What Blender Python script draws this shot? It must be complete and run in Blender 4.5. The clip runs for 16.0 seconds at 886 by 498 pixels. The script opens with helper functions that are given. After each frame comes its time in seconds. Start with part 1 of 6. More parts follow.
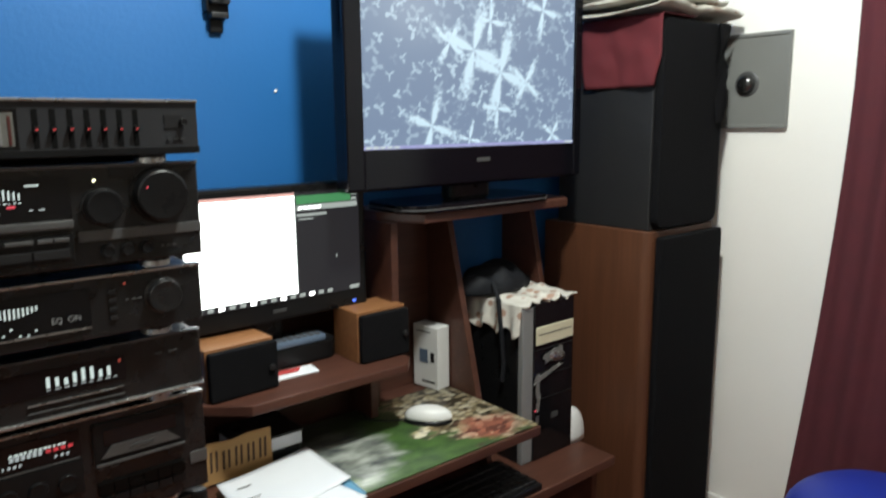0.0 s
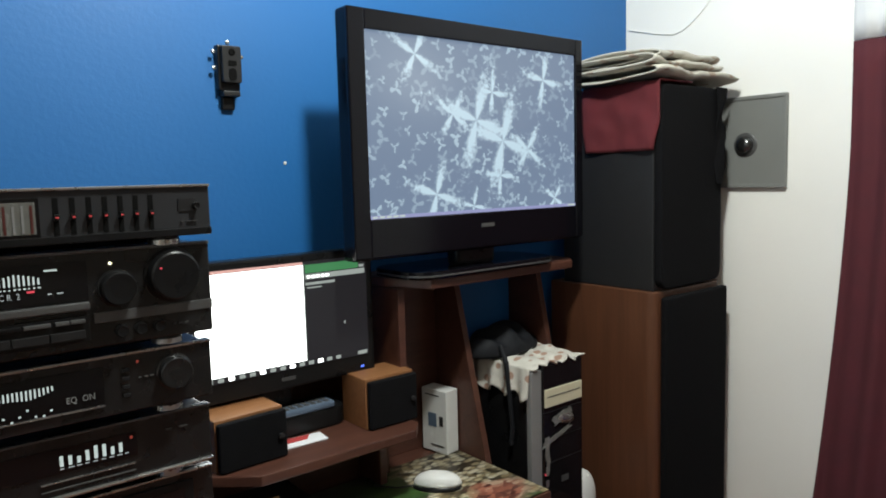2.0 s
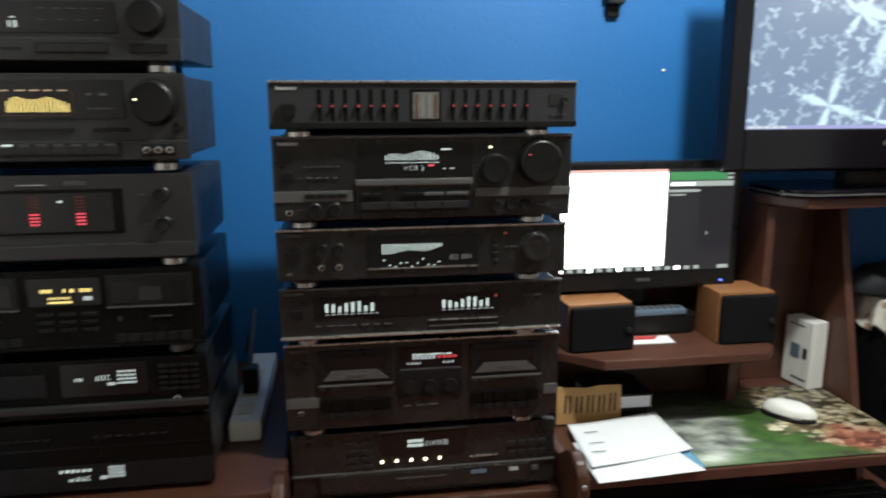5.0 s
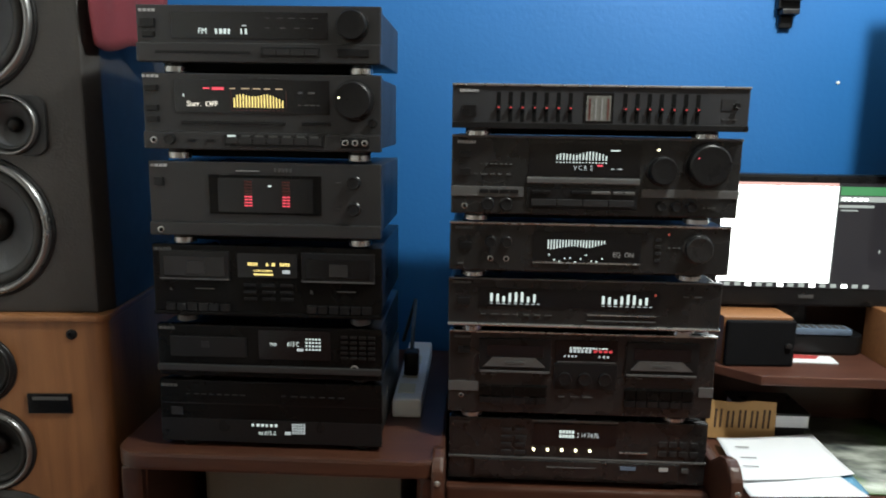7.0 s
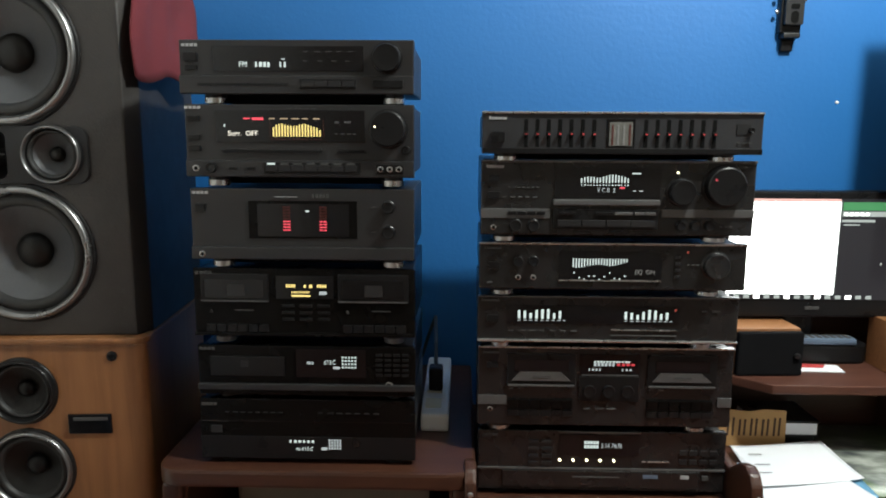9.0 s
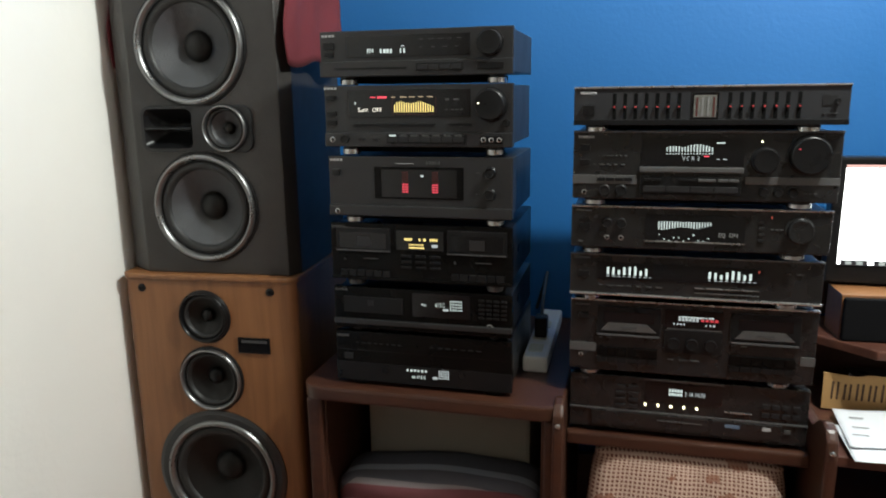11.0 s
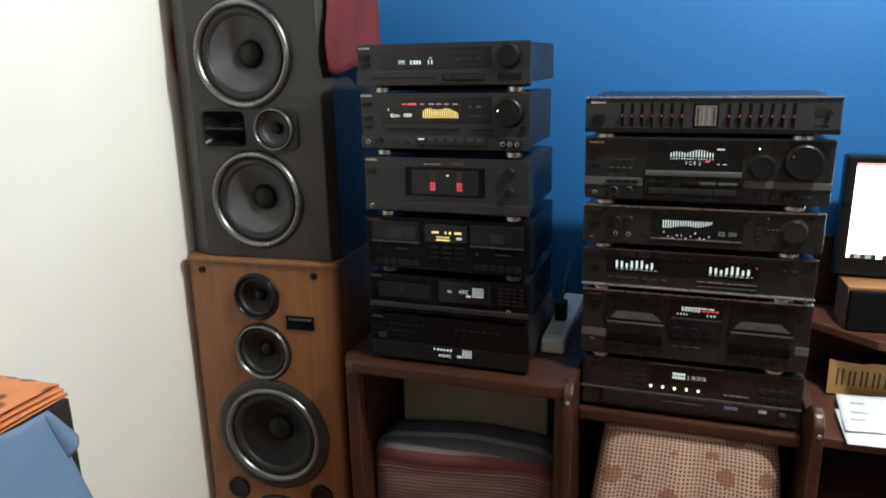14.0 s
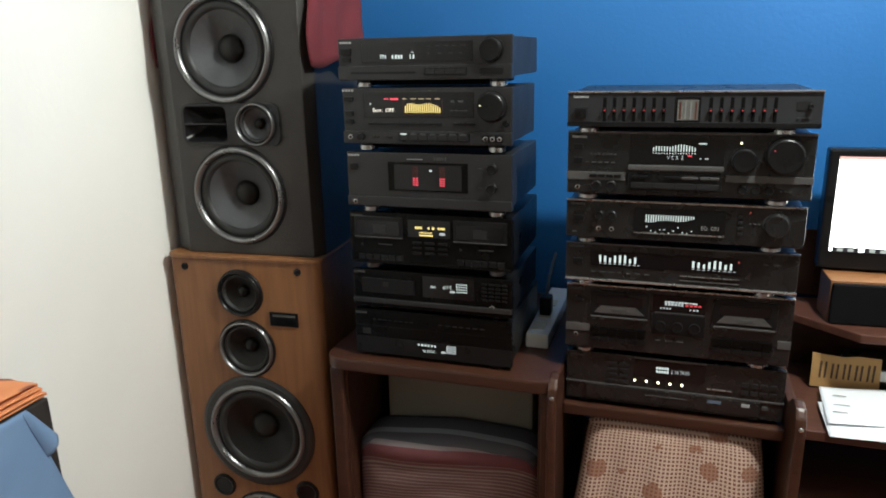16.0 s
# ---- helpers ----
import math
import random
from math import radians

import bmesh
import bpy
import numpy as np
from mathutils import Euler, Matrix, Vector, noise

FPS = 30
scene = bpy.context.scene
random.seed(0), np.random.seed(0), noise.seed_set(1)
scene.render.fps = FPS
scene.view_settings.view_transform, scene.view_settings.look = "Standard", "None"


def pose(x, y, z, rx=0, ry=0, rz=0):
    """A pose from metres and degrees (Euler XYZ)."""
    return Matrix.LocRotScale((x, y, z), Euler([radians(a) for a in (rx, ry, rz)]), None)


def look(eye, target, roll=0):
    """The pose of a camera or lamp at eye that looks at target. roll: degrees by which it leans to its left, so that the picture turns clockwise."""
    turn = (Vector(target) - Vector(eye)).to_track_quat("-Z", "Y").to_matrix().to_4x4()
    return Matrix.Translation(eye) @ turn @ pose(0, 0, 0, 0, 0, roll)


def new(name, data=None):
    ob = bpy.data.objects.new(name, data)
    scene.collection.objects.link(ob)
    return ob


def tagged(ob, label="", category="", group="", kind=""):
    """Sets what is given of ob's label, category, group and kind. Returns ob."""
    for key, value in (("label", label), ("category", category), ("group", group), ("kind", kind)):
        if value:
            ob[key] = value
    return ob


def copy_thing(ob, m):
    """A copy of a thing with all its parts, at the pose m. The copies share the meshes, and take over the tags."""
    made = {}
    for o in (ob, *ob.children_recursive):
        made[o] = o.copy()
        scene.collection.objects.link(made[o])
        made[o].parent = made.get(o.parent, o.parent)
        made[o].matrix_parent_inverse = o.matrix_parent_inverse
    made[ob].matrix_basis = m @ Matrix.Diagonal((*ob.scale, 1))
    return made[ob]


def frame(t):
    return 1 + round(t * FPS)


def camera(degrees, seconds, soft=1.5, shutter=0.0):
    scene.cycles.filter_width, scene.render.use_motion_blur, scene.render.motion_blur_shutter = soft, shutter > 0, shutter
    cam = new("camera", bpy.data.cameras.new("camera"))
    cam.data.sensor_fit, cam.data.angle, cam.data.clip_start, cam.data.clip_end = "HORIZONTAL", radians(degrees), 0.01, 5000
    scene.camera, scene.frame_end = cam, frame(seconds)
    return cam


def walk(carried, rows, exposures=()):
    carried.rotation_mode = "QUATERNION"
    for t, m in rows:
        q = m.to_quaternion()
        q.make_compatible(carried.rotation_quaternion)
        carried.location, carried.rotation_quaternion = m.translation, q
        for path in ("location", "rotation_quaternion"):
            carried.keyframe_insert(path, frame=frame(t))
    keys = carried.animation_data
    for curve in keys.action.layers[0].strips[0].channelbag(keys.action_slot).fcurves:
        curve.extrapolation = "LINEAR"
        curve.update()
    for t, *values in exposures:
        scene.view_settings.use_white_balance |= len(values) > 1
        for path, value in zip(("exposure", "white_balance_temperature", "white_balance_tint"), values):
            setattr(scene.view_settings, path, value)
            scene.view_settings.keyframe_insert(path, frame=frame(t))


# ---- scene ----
cam = camera(63.8, 16.0, 1.85, 0.5)
PATH = [
    (0, (0.089, 0.012, 1.192), (1.349, 1.525, 0.843), -0.5),
    (0.5, (0.096, 0.002, 1.21), (1.405, 1.497, 0.986), -1.1),
    (1, (0.089, -0.005, 1.221), (1.362, 1.527, 1.05), -1.1),
    (1.5, (0.081, -0.01, 1.227), (1.338, 1.536, 1.057), -0.9),
    (2, (0.082, -0.011, 1.223), (1.336, 1.535, 1.021), -1.5),
    (2.5, (0.063, -0.026, 1.219), (1.311, 1.523, 1.013), -1.6),
    (3, (0.053, -0.032, 1.213), (1.274, 1.521, 0.901), -2.3),
    (3.5, (0.06, -0.003, 1.202), (1.258, 1.537, 0.761), -2.4),
    (4, (0.05, -0.004, 1.191), (1.063, 1.672, 0.785), -2.9),
    (4.5, (0.062, -0.054, 1.196), (0.655, 1.82, 0.825), -0.7),
    (5, (0.089, -0.104, 1.191), (0.375, 1.835, 0.791), -0.2),
    (5.2, (0.09, -0.119, 1.192), (0.274, 1.831, 0.787), -0.0),
    (7.3, (0.026, -0.177, 1.166), (-0.095, 1.788, 0.815), 0.5),
    (7.5, (0.024, -0.182, 1.171), (-0.127, 1.777, 0.798), 0.3),
    (8, (0.02, -0.196, 1.169), (-0.131, 1.767, 0.815), 1.0),
    (8.5, (0.003, -0.203, 1.182), (-0.099, 1.767, 0.848), 0.4),
    (9, (-0.032, -0.22, 1.188), (-0.08, 1.753, 0.868), 0.3),
    (9.5, (-0.077, -0.235, 1.188), (-0.101, 1.74, 0.871), -0.1),
    (10, (-0.079, -0.257, 1.188), (-0.268, 1.711, 0.886), -2.0),
    (10.2, (-0.051, -0.276, 1.189), (-0.347, 1.676, 0.871), -1.5),
    (12.3, (0.19, -0.469, 1.278), (-0.416, 1.357, 0.731), -1.5),
    (12.5, (0.187, -0.468, 1.281), (-0.452, 1.347, 0.736), -1.6),
    (13, (0.186, -0.47, 1.276), (-0.447, 1.365, 0.791), -0.8),
    (13.5, (0.187, -0.472, 1.286), (-0.423, 1.372, 0.808), -0.6),
    (14, (0.184, -0.475, 1.295), (-0.447, 1.352, 0.78), -1.2),
    (14.5, (0.188, -0.471, 1.29), (-0.438, 1.35, 0.749), -1.1),
    (15, (0.191, -0.471, 1.294), (-0.422, 1.356, 0.757), -1.1),
    (15.5, (0.192, -0.471, 1.298), (-0.416, 1.36, 0.769), -1.0),
    (16, (0.197, -0.463, 1.297), (-0.409, 1.367, 0.764), -1.3),
]
EXPOSURES = [(0.0, 0.34), (0.8, 0.04), (3.0, 0.1), (4.0, 0.28), (4.6, 0.52), (7.5, 0.6), (10.0, 0.6), (12.4, 0.66), (16.0, 0.66)]
walk(cam, [(t, look(eye, target, roll)) for t, eye, target, roll in PATH], EXPOSURES)

# ---- light ----
world = bpy.data.worlds.new("world")
scene.world = world
world.use_nodes = True
world.node_tree.nodes["Background"].inputs[0].default_value = (0.6, 0.75, 1.0, 1)
world.node_tree.nodes["Background"].inputs[1].default_value = 0.02
bulb = bpy.data.lights.new("ceiling_bulb", "POINT")
bulb.energy, bulb.color, bulb.shadow_soft_size = 86.0, (0.95, 1.0, 0.95), 0.06
new("ceiling_bulb", bulb).location = (0.757, 0.5, 2.25)

# ---- materials ----


def mat(name, col, rough=0.6, metal=0.0, var=0.12, scale=14.0, bump=0.1, fine=180.0, coat=0.0, second=None, spec=0.5):
    """Paint, plastic or metal with grain at two scales and slight relief."""
    m = bpy.data.materials.new(name)
    m.use_nodes = True
    nt = m.node_tree
    b = nt.nodes["Principled BSDF"]
    tc = nt.nodes.new("ShaderNodeTexCoord")
    n1 = nt.nodes.new("ShaderNodeTexNoise")
    n1.inputs["Scale"].default_value, n1.inputs["Detail"].default_value = scale, 5
    n2 = nt.nodes.new("ShaderNodeTexNoise")
    n2.inputs["Scale"].default_value, n2.inputs["Detail"].default_value = fine, 3
    for n in (n1, n2):
        nt.links.new(tc.outputs["Object"], n.inputs["Vector"])
    mix = nt.nodes.new("ShaderNodeMix")
    mix.data_type = "RGBA"
    hi = second or [min(1, c * (1 + var)) for c in col]
    lo = col if second else [c * (1 - var) for c in col]
    mix.inputs[6].default_value, mix.inputs[7].default_value = (*lo, 1), (*hi, 1)
    nt.links.new(n1.outputs["Fac"], mix.inputs[0])
    nt.links.new(mix.outputs[2], b.inputs["Base Color"])
    rr = nt.nodes.new("ShaderNodeMapRange")
    rr.inputs["To Min"].default_value, rr.inputs["To Max"].default_value = max(0.03, rough - 0.1), min(1, rough + 0.1)
    nt.links.new(n1.outputs["Fac"], rr.inputs["Value"])
    nt.links.new(rr.outputs["Result"], b.inputs["Roughness"])
    b.inputs["Metallic"].default_value = metal
    b.inputs["Specular IOR Level"].default_value = spec
    b.inputs["Coat Weight"].default_value = coat
    if bump:
        bp = nt.nodes.new("ShaderNodeBump")
        bp.inputs["Strength"].default_value, bp.inputs["Distance"].default_value = bump, 0.002
        nt.links.new(n2.outputs["Fac"], bp.inputs["Height"])
        nt.links.new(bp.outputs["Normal"], b.inputs["Normal"])
    return m


def glow(name, col, strength):
    m = bpy.data.materials.new(name)
    m.use_nodes = True
    b = m.node_tree.nodes["Principled BSDF"]
    b.inputs["Base Color"].default_value = (*[c * 0.04 for c in col], 1)
    b.inputs["Emission Color"].default_value = (*col, 1)
    b.inputs["Emission Strength"].default_value = strength
    return m


def wood(name, dark, light, scale=3.0, rough=0.4, axis=(14, 14, 1.0)):
    """Wood with stretched grain along one axis."""
    m = bpy.data.materials.new(name)
    m.use_nodes = True
    nt = m.node_tree
    b = nt.nodes["Principled BSDF"]
    tc = nt.nodes.new("ShaderNodeTexCoord")
    mp = nt.nodes.new("ShaderNodeMapping")
    mp.inputs["Scale"].default_value = axis
    nt.links.new(tc.outputs["Object"], mp.inputs["Vector"])
    n = nt.nodes.new("ShaderNodeTexNoise")
    n.inputs["Scale"].default_value, n.inputs["Detail"].default_value, n.inputs["Roughness"].default_value = scale, 8, 0.65
    n.inputs["Distortion"].default_value = 0.6
    nt.links.new(mp.outputs["Vector"], n.inputs["Vector"])
    big = nt.nodes.new("ShaderNodeTexNoise")
    big.inputs["Scale"].default_value = 2.5
    nt.links.new(tc.outputs["Object"], big.inputs["Vector"])
    ramp = nt.nodes.new("ShaderNodeValToRGB")
    ramp.color_ramp.elements[0].position, ramp.color_ramp.elements[1].position = 0.3, 0.7
    ramp.color_ramp.elements[0].color, ramp.color_ramp.elements[1].color = (*dark, 1), (*light, 1)
    add = nt.nodes.new("ShaderNodeMath")
    add.operation = "MULTIPLY_ADD"
    add.inputs[1].default_value = 0.3
    nt.links.new(big.outputs["Fac"], add.inputs[0])
    sub = nt.nodes.new("ShaderNodeMath")
    sub.operation = "SUBTRACT"
    sub.inputs[1].default_value = 0.15
    nt.links.new(n.outputs["Fac"], sub.inputs[0])
    nt.links.new(sub.outputs[0], add.inputs[2])
    nt.links.new(add.outputs[0], ramp.inputs["Fac"])
    nt.links.new(ramp.outputs["Color"], b.inputs["Base Color"])
    b.inputs["Roughness"].default_value = rough
    bp = nt.nodes.new("ShaderNodeBump")
    bp.inputs["Strength"].default_value, bp.inputs["Distance"].default_value = 0.08, 0.001
    nt.links.new(n.outputs["Fac"], bp.inputs["Height"])
    nt.links.new(bp.outputs["Normal"], b.inputs["Normal"])
    return m


def cloth(name, a, bcol, scale=60.0, spots=None, spot_scale=9.0, rough=0.9):
    """Woven fabric, with broad blotches of a second colour where given."""
    m = mat(name, a, rough, 0, 0.2, scale, 0.4, 700.0, second=bcol)
    if spots:
        nt = m.node_tree
        b = nt.nodes["Principled BSDF"]
        src = b.inputs["Base Color"].links[0].from_socket
        tc = nt.nodes["Texture Coordinate"]
        v = nt.nodes.new("ShaderNodeTexVoronoi")
        v.inputs["Scale"].default_value = spot_scale
        nt.links.new(tc.outputs["Object"], v.inputs["Vector"])
        r = nt.nodes.new("ShaderNodeValToRGB")
        r.color_ramp.elements[0].position, r.color_ramp.elements[1].position = 0.28, 0.36
        r.color_ramp.elements[0].color, r.color_ramp.elements[1].color = (1, 1, 1, 1), (0, 0, 0, 1)
        nt.links.new(v.outputs["Distance"], r.inputs["Fac"])
        mx = nt.nodes.new("ShaderNodeMix")
        mx.data_type = "RGBA"
        mx.inputs[7].default_value = (*spots, 1)
        nt.links.new(r.outputs["Color"], mx.inputs[0])
        nt.links.new(src, mx.inputs[6])
        nt.links.new(mx.outputs[2], b.inputs["Base Color"])
    return m


BLUE = mat("blue_wall_paint", (0.009, 0.116, 0.345), 0.55, 0, 0.07, 3.0, 0.25, 90.0)
WHITE = mat("white_wall_paint", (0.84, 0.83, 0.79), 0.7, 0, 0.07, 2.5, 0.3, 60.0)
# Tones of the unseen south wall and ceiling, set low to limit bounced light.
BEIGE = mat("beige_wall_paint", (0.28, 0.23, 0.18), 0.7, 0, 0.08, 3.0, 0.3, 60.0)
CEIL = mat("ceiling_paint", (0.3, 0.29, 0.27), 0.8, 0, 0.04, 2.0)
TILE = mat("red_floor_tile", (0.16, 0.045, 0.028), 0.3, 0, 0.5, 22.0, 0.05, second=(0.32, 0.12, 0.07))
GROUT = mat("tile_grout", (0.12, 0.09, 0.08), 0.9)
MAROON = cloth("maroon_curtain_cloth", (0.066, 0.011, 0.017), (0.105, 0.019, 0.027), 18.0)
SHEER = cloth("white_curtain_cloth", (0.66, 0.67, 0.68), (0.74, 0.75, 0.76), 18.0)
BLACK = mat("black_plastic", (0.0075, 0.0075, 0.008), 0.3, 0, 0.25, 20.0, 0.05, 500.0, spec=0.25)
GREYBLACK = mat("charcoal_metal", (0.018, 0.018, 0.019), 0.4, 0.2, 0.15, 12.0, 0.08, 600.0, spec=0.35)
FACE_T = mat("black_brushed_face", (0.012, 0.012, 0.0125), 0.27, 0.08, 0.2, 25.0, 0.06, 500.0, spec=0.55)
FACE_M = mat("dark_grey_face", (0.027, 0.028, 0.031), 0.36, 0.15, 0.15, 25.0, 0.06, 500.0, spec=0.4)
FACE_S = mat("graphite_face", (0.0185, 0.0185, 0.0195), 0.38, 0.15, 0.12, 20.0, 0.06, 500.0)
# FACE_S darkened for light falloff down the stack; also dark keys and a window.
FACE_D = mat("dark_and_shaded_graphite", (0.0035, 0.0032, 0.003), 0.26, 0.0, 0.12, 20.0, 0.06, 500.0, spec=0.12)
GLASSBLK = mat("display_window", (0.004, 0.004, 0.005), 0.12, 0, 0.1, 10.0, 0)
STEEL = mat("dull_silver", (0.45, 0.45, 0.44), 0.28, 0.85, 0.1, 40.0)
RIM = mat("silver_driver_rim", (0.22, 0.22, 0.22), 0.3, 0.9, 0.1, 30.0)
GREYTRIM = mat("grey_trim", (0.10, 0.10, 0.10), 0.35, 0.4, 0.15, 30.0)
MIDGREY = mat("mid_grey_legend", (0.052, 0.052, 0.052), 0.6)
MATTE = mat("matte_black", (0.0025, 0.0025, 0.0025), 0.8, 0, 0.1, 20.0, 0, spec=0.1)
LEGEND = mat("white_legend", (0.36, 0.36, 0.36), 0.6)
CONE = mat("paper_cone", (0.058, 0.06, 0.065), 0.42, 0, 0.2, 30.0, 0.3, 300.0)
FRAME = mat("dark_driver_frame", (0.05, 0.05, 0.05), 0.32, 0.6, 0.1, 30.0)
CONEDK = mat("dark_cone", (0.007, 0.0065, 0.006), 0.45, 0, 0.2, 30.0, 0.2, 300.0, spec=0.3)
RUBBER = mat("rubber_surround", (0.012, 0.012, 0.012), 0.55)
VINYL = mat("black_vinyl_cabinet", (0.027, 0.024, 0.022), 0.45, 0, 0.3, 40.0, 0.3, 250.0)
# Same black vinyl, darkened for the weaker light on the right-hand loudspeaker.
VINYL_SHADED = mat("shaded_black_vinyl", (0.011, 0.011, 0.012), 0.55, 0, 0.3, 40.0, 0.3, 250.0)
GRILLE = mat("black_grille_cloth", (0.006, 0.006, 0.007), 0.95, 0, 0.4, 60.0, 0.5, 900.0, spec=0.1)
OAK = wood("speaker_walnut_veneer", (0.175, 0.070, 0.025), (0.265, 0.116, 0.044), 3.0, 0.42)
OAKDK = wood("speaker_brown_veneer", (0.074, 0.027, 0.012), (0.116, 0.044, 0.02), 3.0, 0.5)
CUBEW = wood("desk_speaker_veneer", (0.2, 0.085, 0.032), (0.29, 0.13, 0.052), 4.0, 0.45, (2, 14, 14))
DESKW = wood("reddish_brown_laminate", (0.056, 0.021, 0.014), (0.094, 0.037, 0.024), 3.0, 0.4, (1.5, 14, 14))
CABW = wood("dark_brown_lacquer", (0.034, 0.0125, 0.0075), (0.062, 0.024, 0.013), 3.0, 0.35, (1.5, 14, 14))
PAPER = mat("white_paper", (0.75, 0.77, 0.8), 0.7, 0, 0.03, 30.0, 0.05)
BLUEPRINT = mat("blue_print", (0.12, 0.3, 0.45), 0.6)
CARD = mat("cardboard", (0.42, 0.24, 0.09), 0.8, 0, 0.15, 20.0, 0.2)
INK = mat("brown_ink", (0.06, 0.03, 0.015), 0.8)
WHITEPL = mat("white_plastic", (0.72, 0.72, 0.70), 0.4, 0, 0.04, 20.0, 0.03)
IVORY = mat("ivory_plastic", (0.62, 0.58, 0.42), 0.5, 0, 0.05, 20.0, 0.03)
REDCLOTH = cloth("red_cloth", (0.085, 0.008, 0.012), (0.125, 0.014, 0.02), 25.0)
BEIGECLOTH = cloth("floral_cream_cloth", (0.42, 0.40, 0.34), (0.58, 0.56, 0.5), 30.0, (0.36, 0.28, 0.22), 24.0)
BLUECLOTH = cloth("light_blue_cloth", (0.13, 0.22, 0.37), (0.19, 0.3, 0.47), 10.0)
ORANGECLOTH = cloth("orange_printed_cloth", (0.72, 0.24, 0.09), (0.8, 0.32, 0.14), 20.0, (0.25, 0.08, 0.05), 16.0)
OLIVE = mat("olive_grey_board", (0.19, 0.165, 0.125), 0.8, 0, 0.15, 8.0, 0.3)
PANEL = mat("grey_painted_steel", (0.20, 0.205, 0.195), 0.45, 0.1, 0.08, 12.0, 0.1)
BLUEPL = mat("blue_plastic", (0.012, 0.03, 0.30), 0.45, 0, 0.15, 10.0, 0.1)
BLUEGREY = mat("blue_grey_plastic", (0.10, 0.14, 0.2), 0.35)
REDPRINT = mat("red_print", (0.45, 0.05, 0.05), 0.6)
BAGBLK = mat("black_nylon", (0.007, 0.008, 0.011), 0.7, 0, 0.4, 30.0, 0.5, 350.0, spec=0.3)
CABLE = mat("dark_cable", (0.03, 0.03, 0.03), 0.5)
G_WHITE = glow("white_segments", (0.85, 1.0, 0.95), 0.54)
G_DIM = glow("dim_white_segments", (0.8, 0.9, 0.9), 0.35)
G_YELLOW = glow("amber_segments", (1.0, 0.78, 0.25), 0.8)
G_AMBERDIM = glow("dim_amber_segments", (1.0, 0.75, 0.45), 0.3)
G_RED = glow("red_segments", (1.0, 0.09, 0.13), 0.7)
G_REDDIM = glow("dim_red_segments", (1.0, 0.15, 0.1), 0.2)
G_REDOFF = glow("unlit_red_segments", (1.0, 0.15, 0.1), 0.014)
G_FAINT = glow("faint_segments", (0.8, 0.8, 0.75), 0.12)
G_SLIDE = glow("slider_red", (1.0, 0.1, 0.1), 0.45)
G_LED = glow("pale_led", (1.0, 0.95, 0.6), 3.0)
G_PAGE = glow("screen_white", (0.95, 1.0, 0.97), 3.2)
G_DARK = glow("screen_dark_pane", (0.10, 0.10, 0.12), 0.12)
G_GREEN = glow("screen_green", (0.10, 0.42, 0.16), 0.5)
G_BAR = glow("screen_grey_bar", (0.55, 0.62, 0.58), 0.55)
FRILL = cloth("cream_frilled_cloth", (0.5, 0.47, 0.41), (0.7, 0.68, 0.63), 40.0, (0.38, 0.24, 0.18), 30.0)
G_ROSE = glow("screen_rose", (0.8, 0.45, 0.4), 0.9)

# ---- builders ----
ORIGIN = {}


def thing(name, origin, label, category, group="", kind="", turn=0.0, local=False):
    """An Empty at the base of a thing. Parts are given in world metres, or in its own where local."""
    e = new(name)
    e.empty_display_size = 0.05
    e.matrix_world = pose(*origin, 0, 0, turn)
    ORIGIN[e] = Vector((0, 0, 0)) if local else Vector(origin)
    return tagged(e, label, category, group, kind)


def part(name, bm, material, parent=None, label="", smooth=False):
    me = bpy.data.meshes.new(name)
    if parent is not None:
        o = ORIGIN[parent]
        if o.length:
            bmesh.ops.translate(bm, verts=bm.verts, vec=-o)
    bmesh.ops.recalc_face_normals(bm, faces=bm.faces)
    bm.to_mesh(me)
    bm.free()
    if smooth:
        for p in me.polygons:
            p.use_smooth = True
    me.materials.append(material)
    ob = new(name, me)
    if parent is not None:
        ob.parent = parent
        ORIGIN[ob] = ORIGIN[parent]
    if label:
        ob["label"] = label
    return ob


def box(x0, x1, y0, y1, z0, z1, bevel=0.0, seg=2, bm=None):
    own = bmesh.new()
    bmesh.ops.create_cube(own, size=1, matrix=Matrix.Translation(((x0 + x1) / 2, (y0 + y1) / 2, (z0 + z1) / 2)) @ Matrix.Diagonal((abs(x1 - x0), abs(y1 - y0), abs(z1 - z0), 1)))
    if bevel:
        bmesh.ops.bevel(own, geom=own.edges[:], offset=bevel, segments=seg, profile=0.6, affect="EDGES")
    if bm is None:
        return own
    return join(bm, own)


def join(bm, other):
    me = bpy.data.meshes.new("tmp")
    other.to_mesh(me)
    other.free()
    bm.from_mesh(me)
    bpy.data.meshes.remove(me)
    return bm


def prism(points, axis, a, b, bevel=0.0, bm=None):
    """A flat outline pushed from a to b along an axis: 0 x, 1 y, 2 z. Points hold the two other coordinates in order."""
    own = bmesh.new()

    def at(p, d):
        c = list(p)
        c.insert(axis, d)
        return own.verts.new(c)
    lo, hi = [at(p, a) for p in points], [at(p, b) for p in points]
    own.faces.new(lo), own.faces.new(hi)
    for i in range(len(points)):
        j = (i + 1) % len(points)
        own.faces.new((lo[i], lo[j], hi[j], hi[i]))
    bmesh.ops.recalc_face_normals(own, faces=own.faces)
    if bevel:
        bmesh.ops.bevel(own, geom=own.edges[:], offset=bevel, segments=2, profile=0.6, affect="EDGES")
    return own if bm is None else join(bm, own)


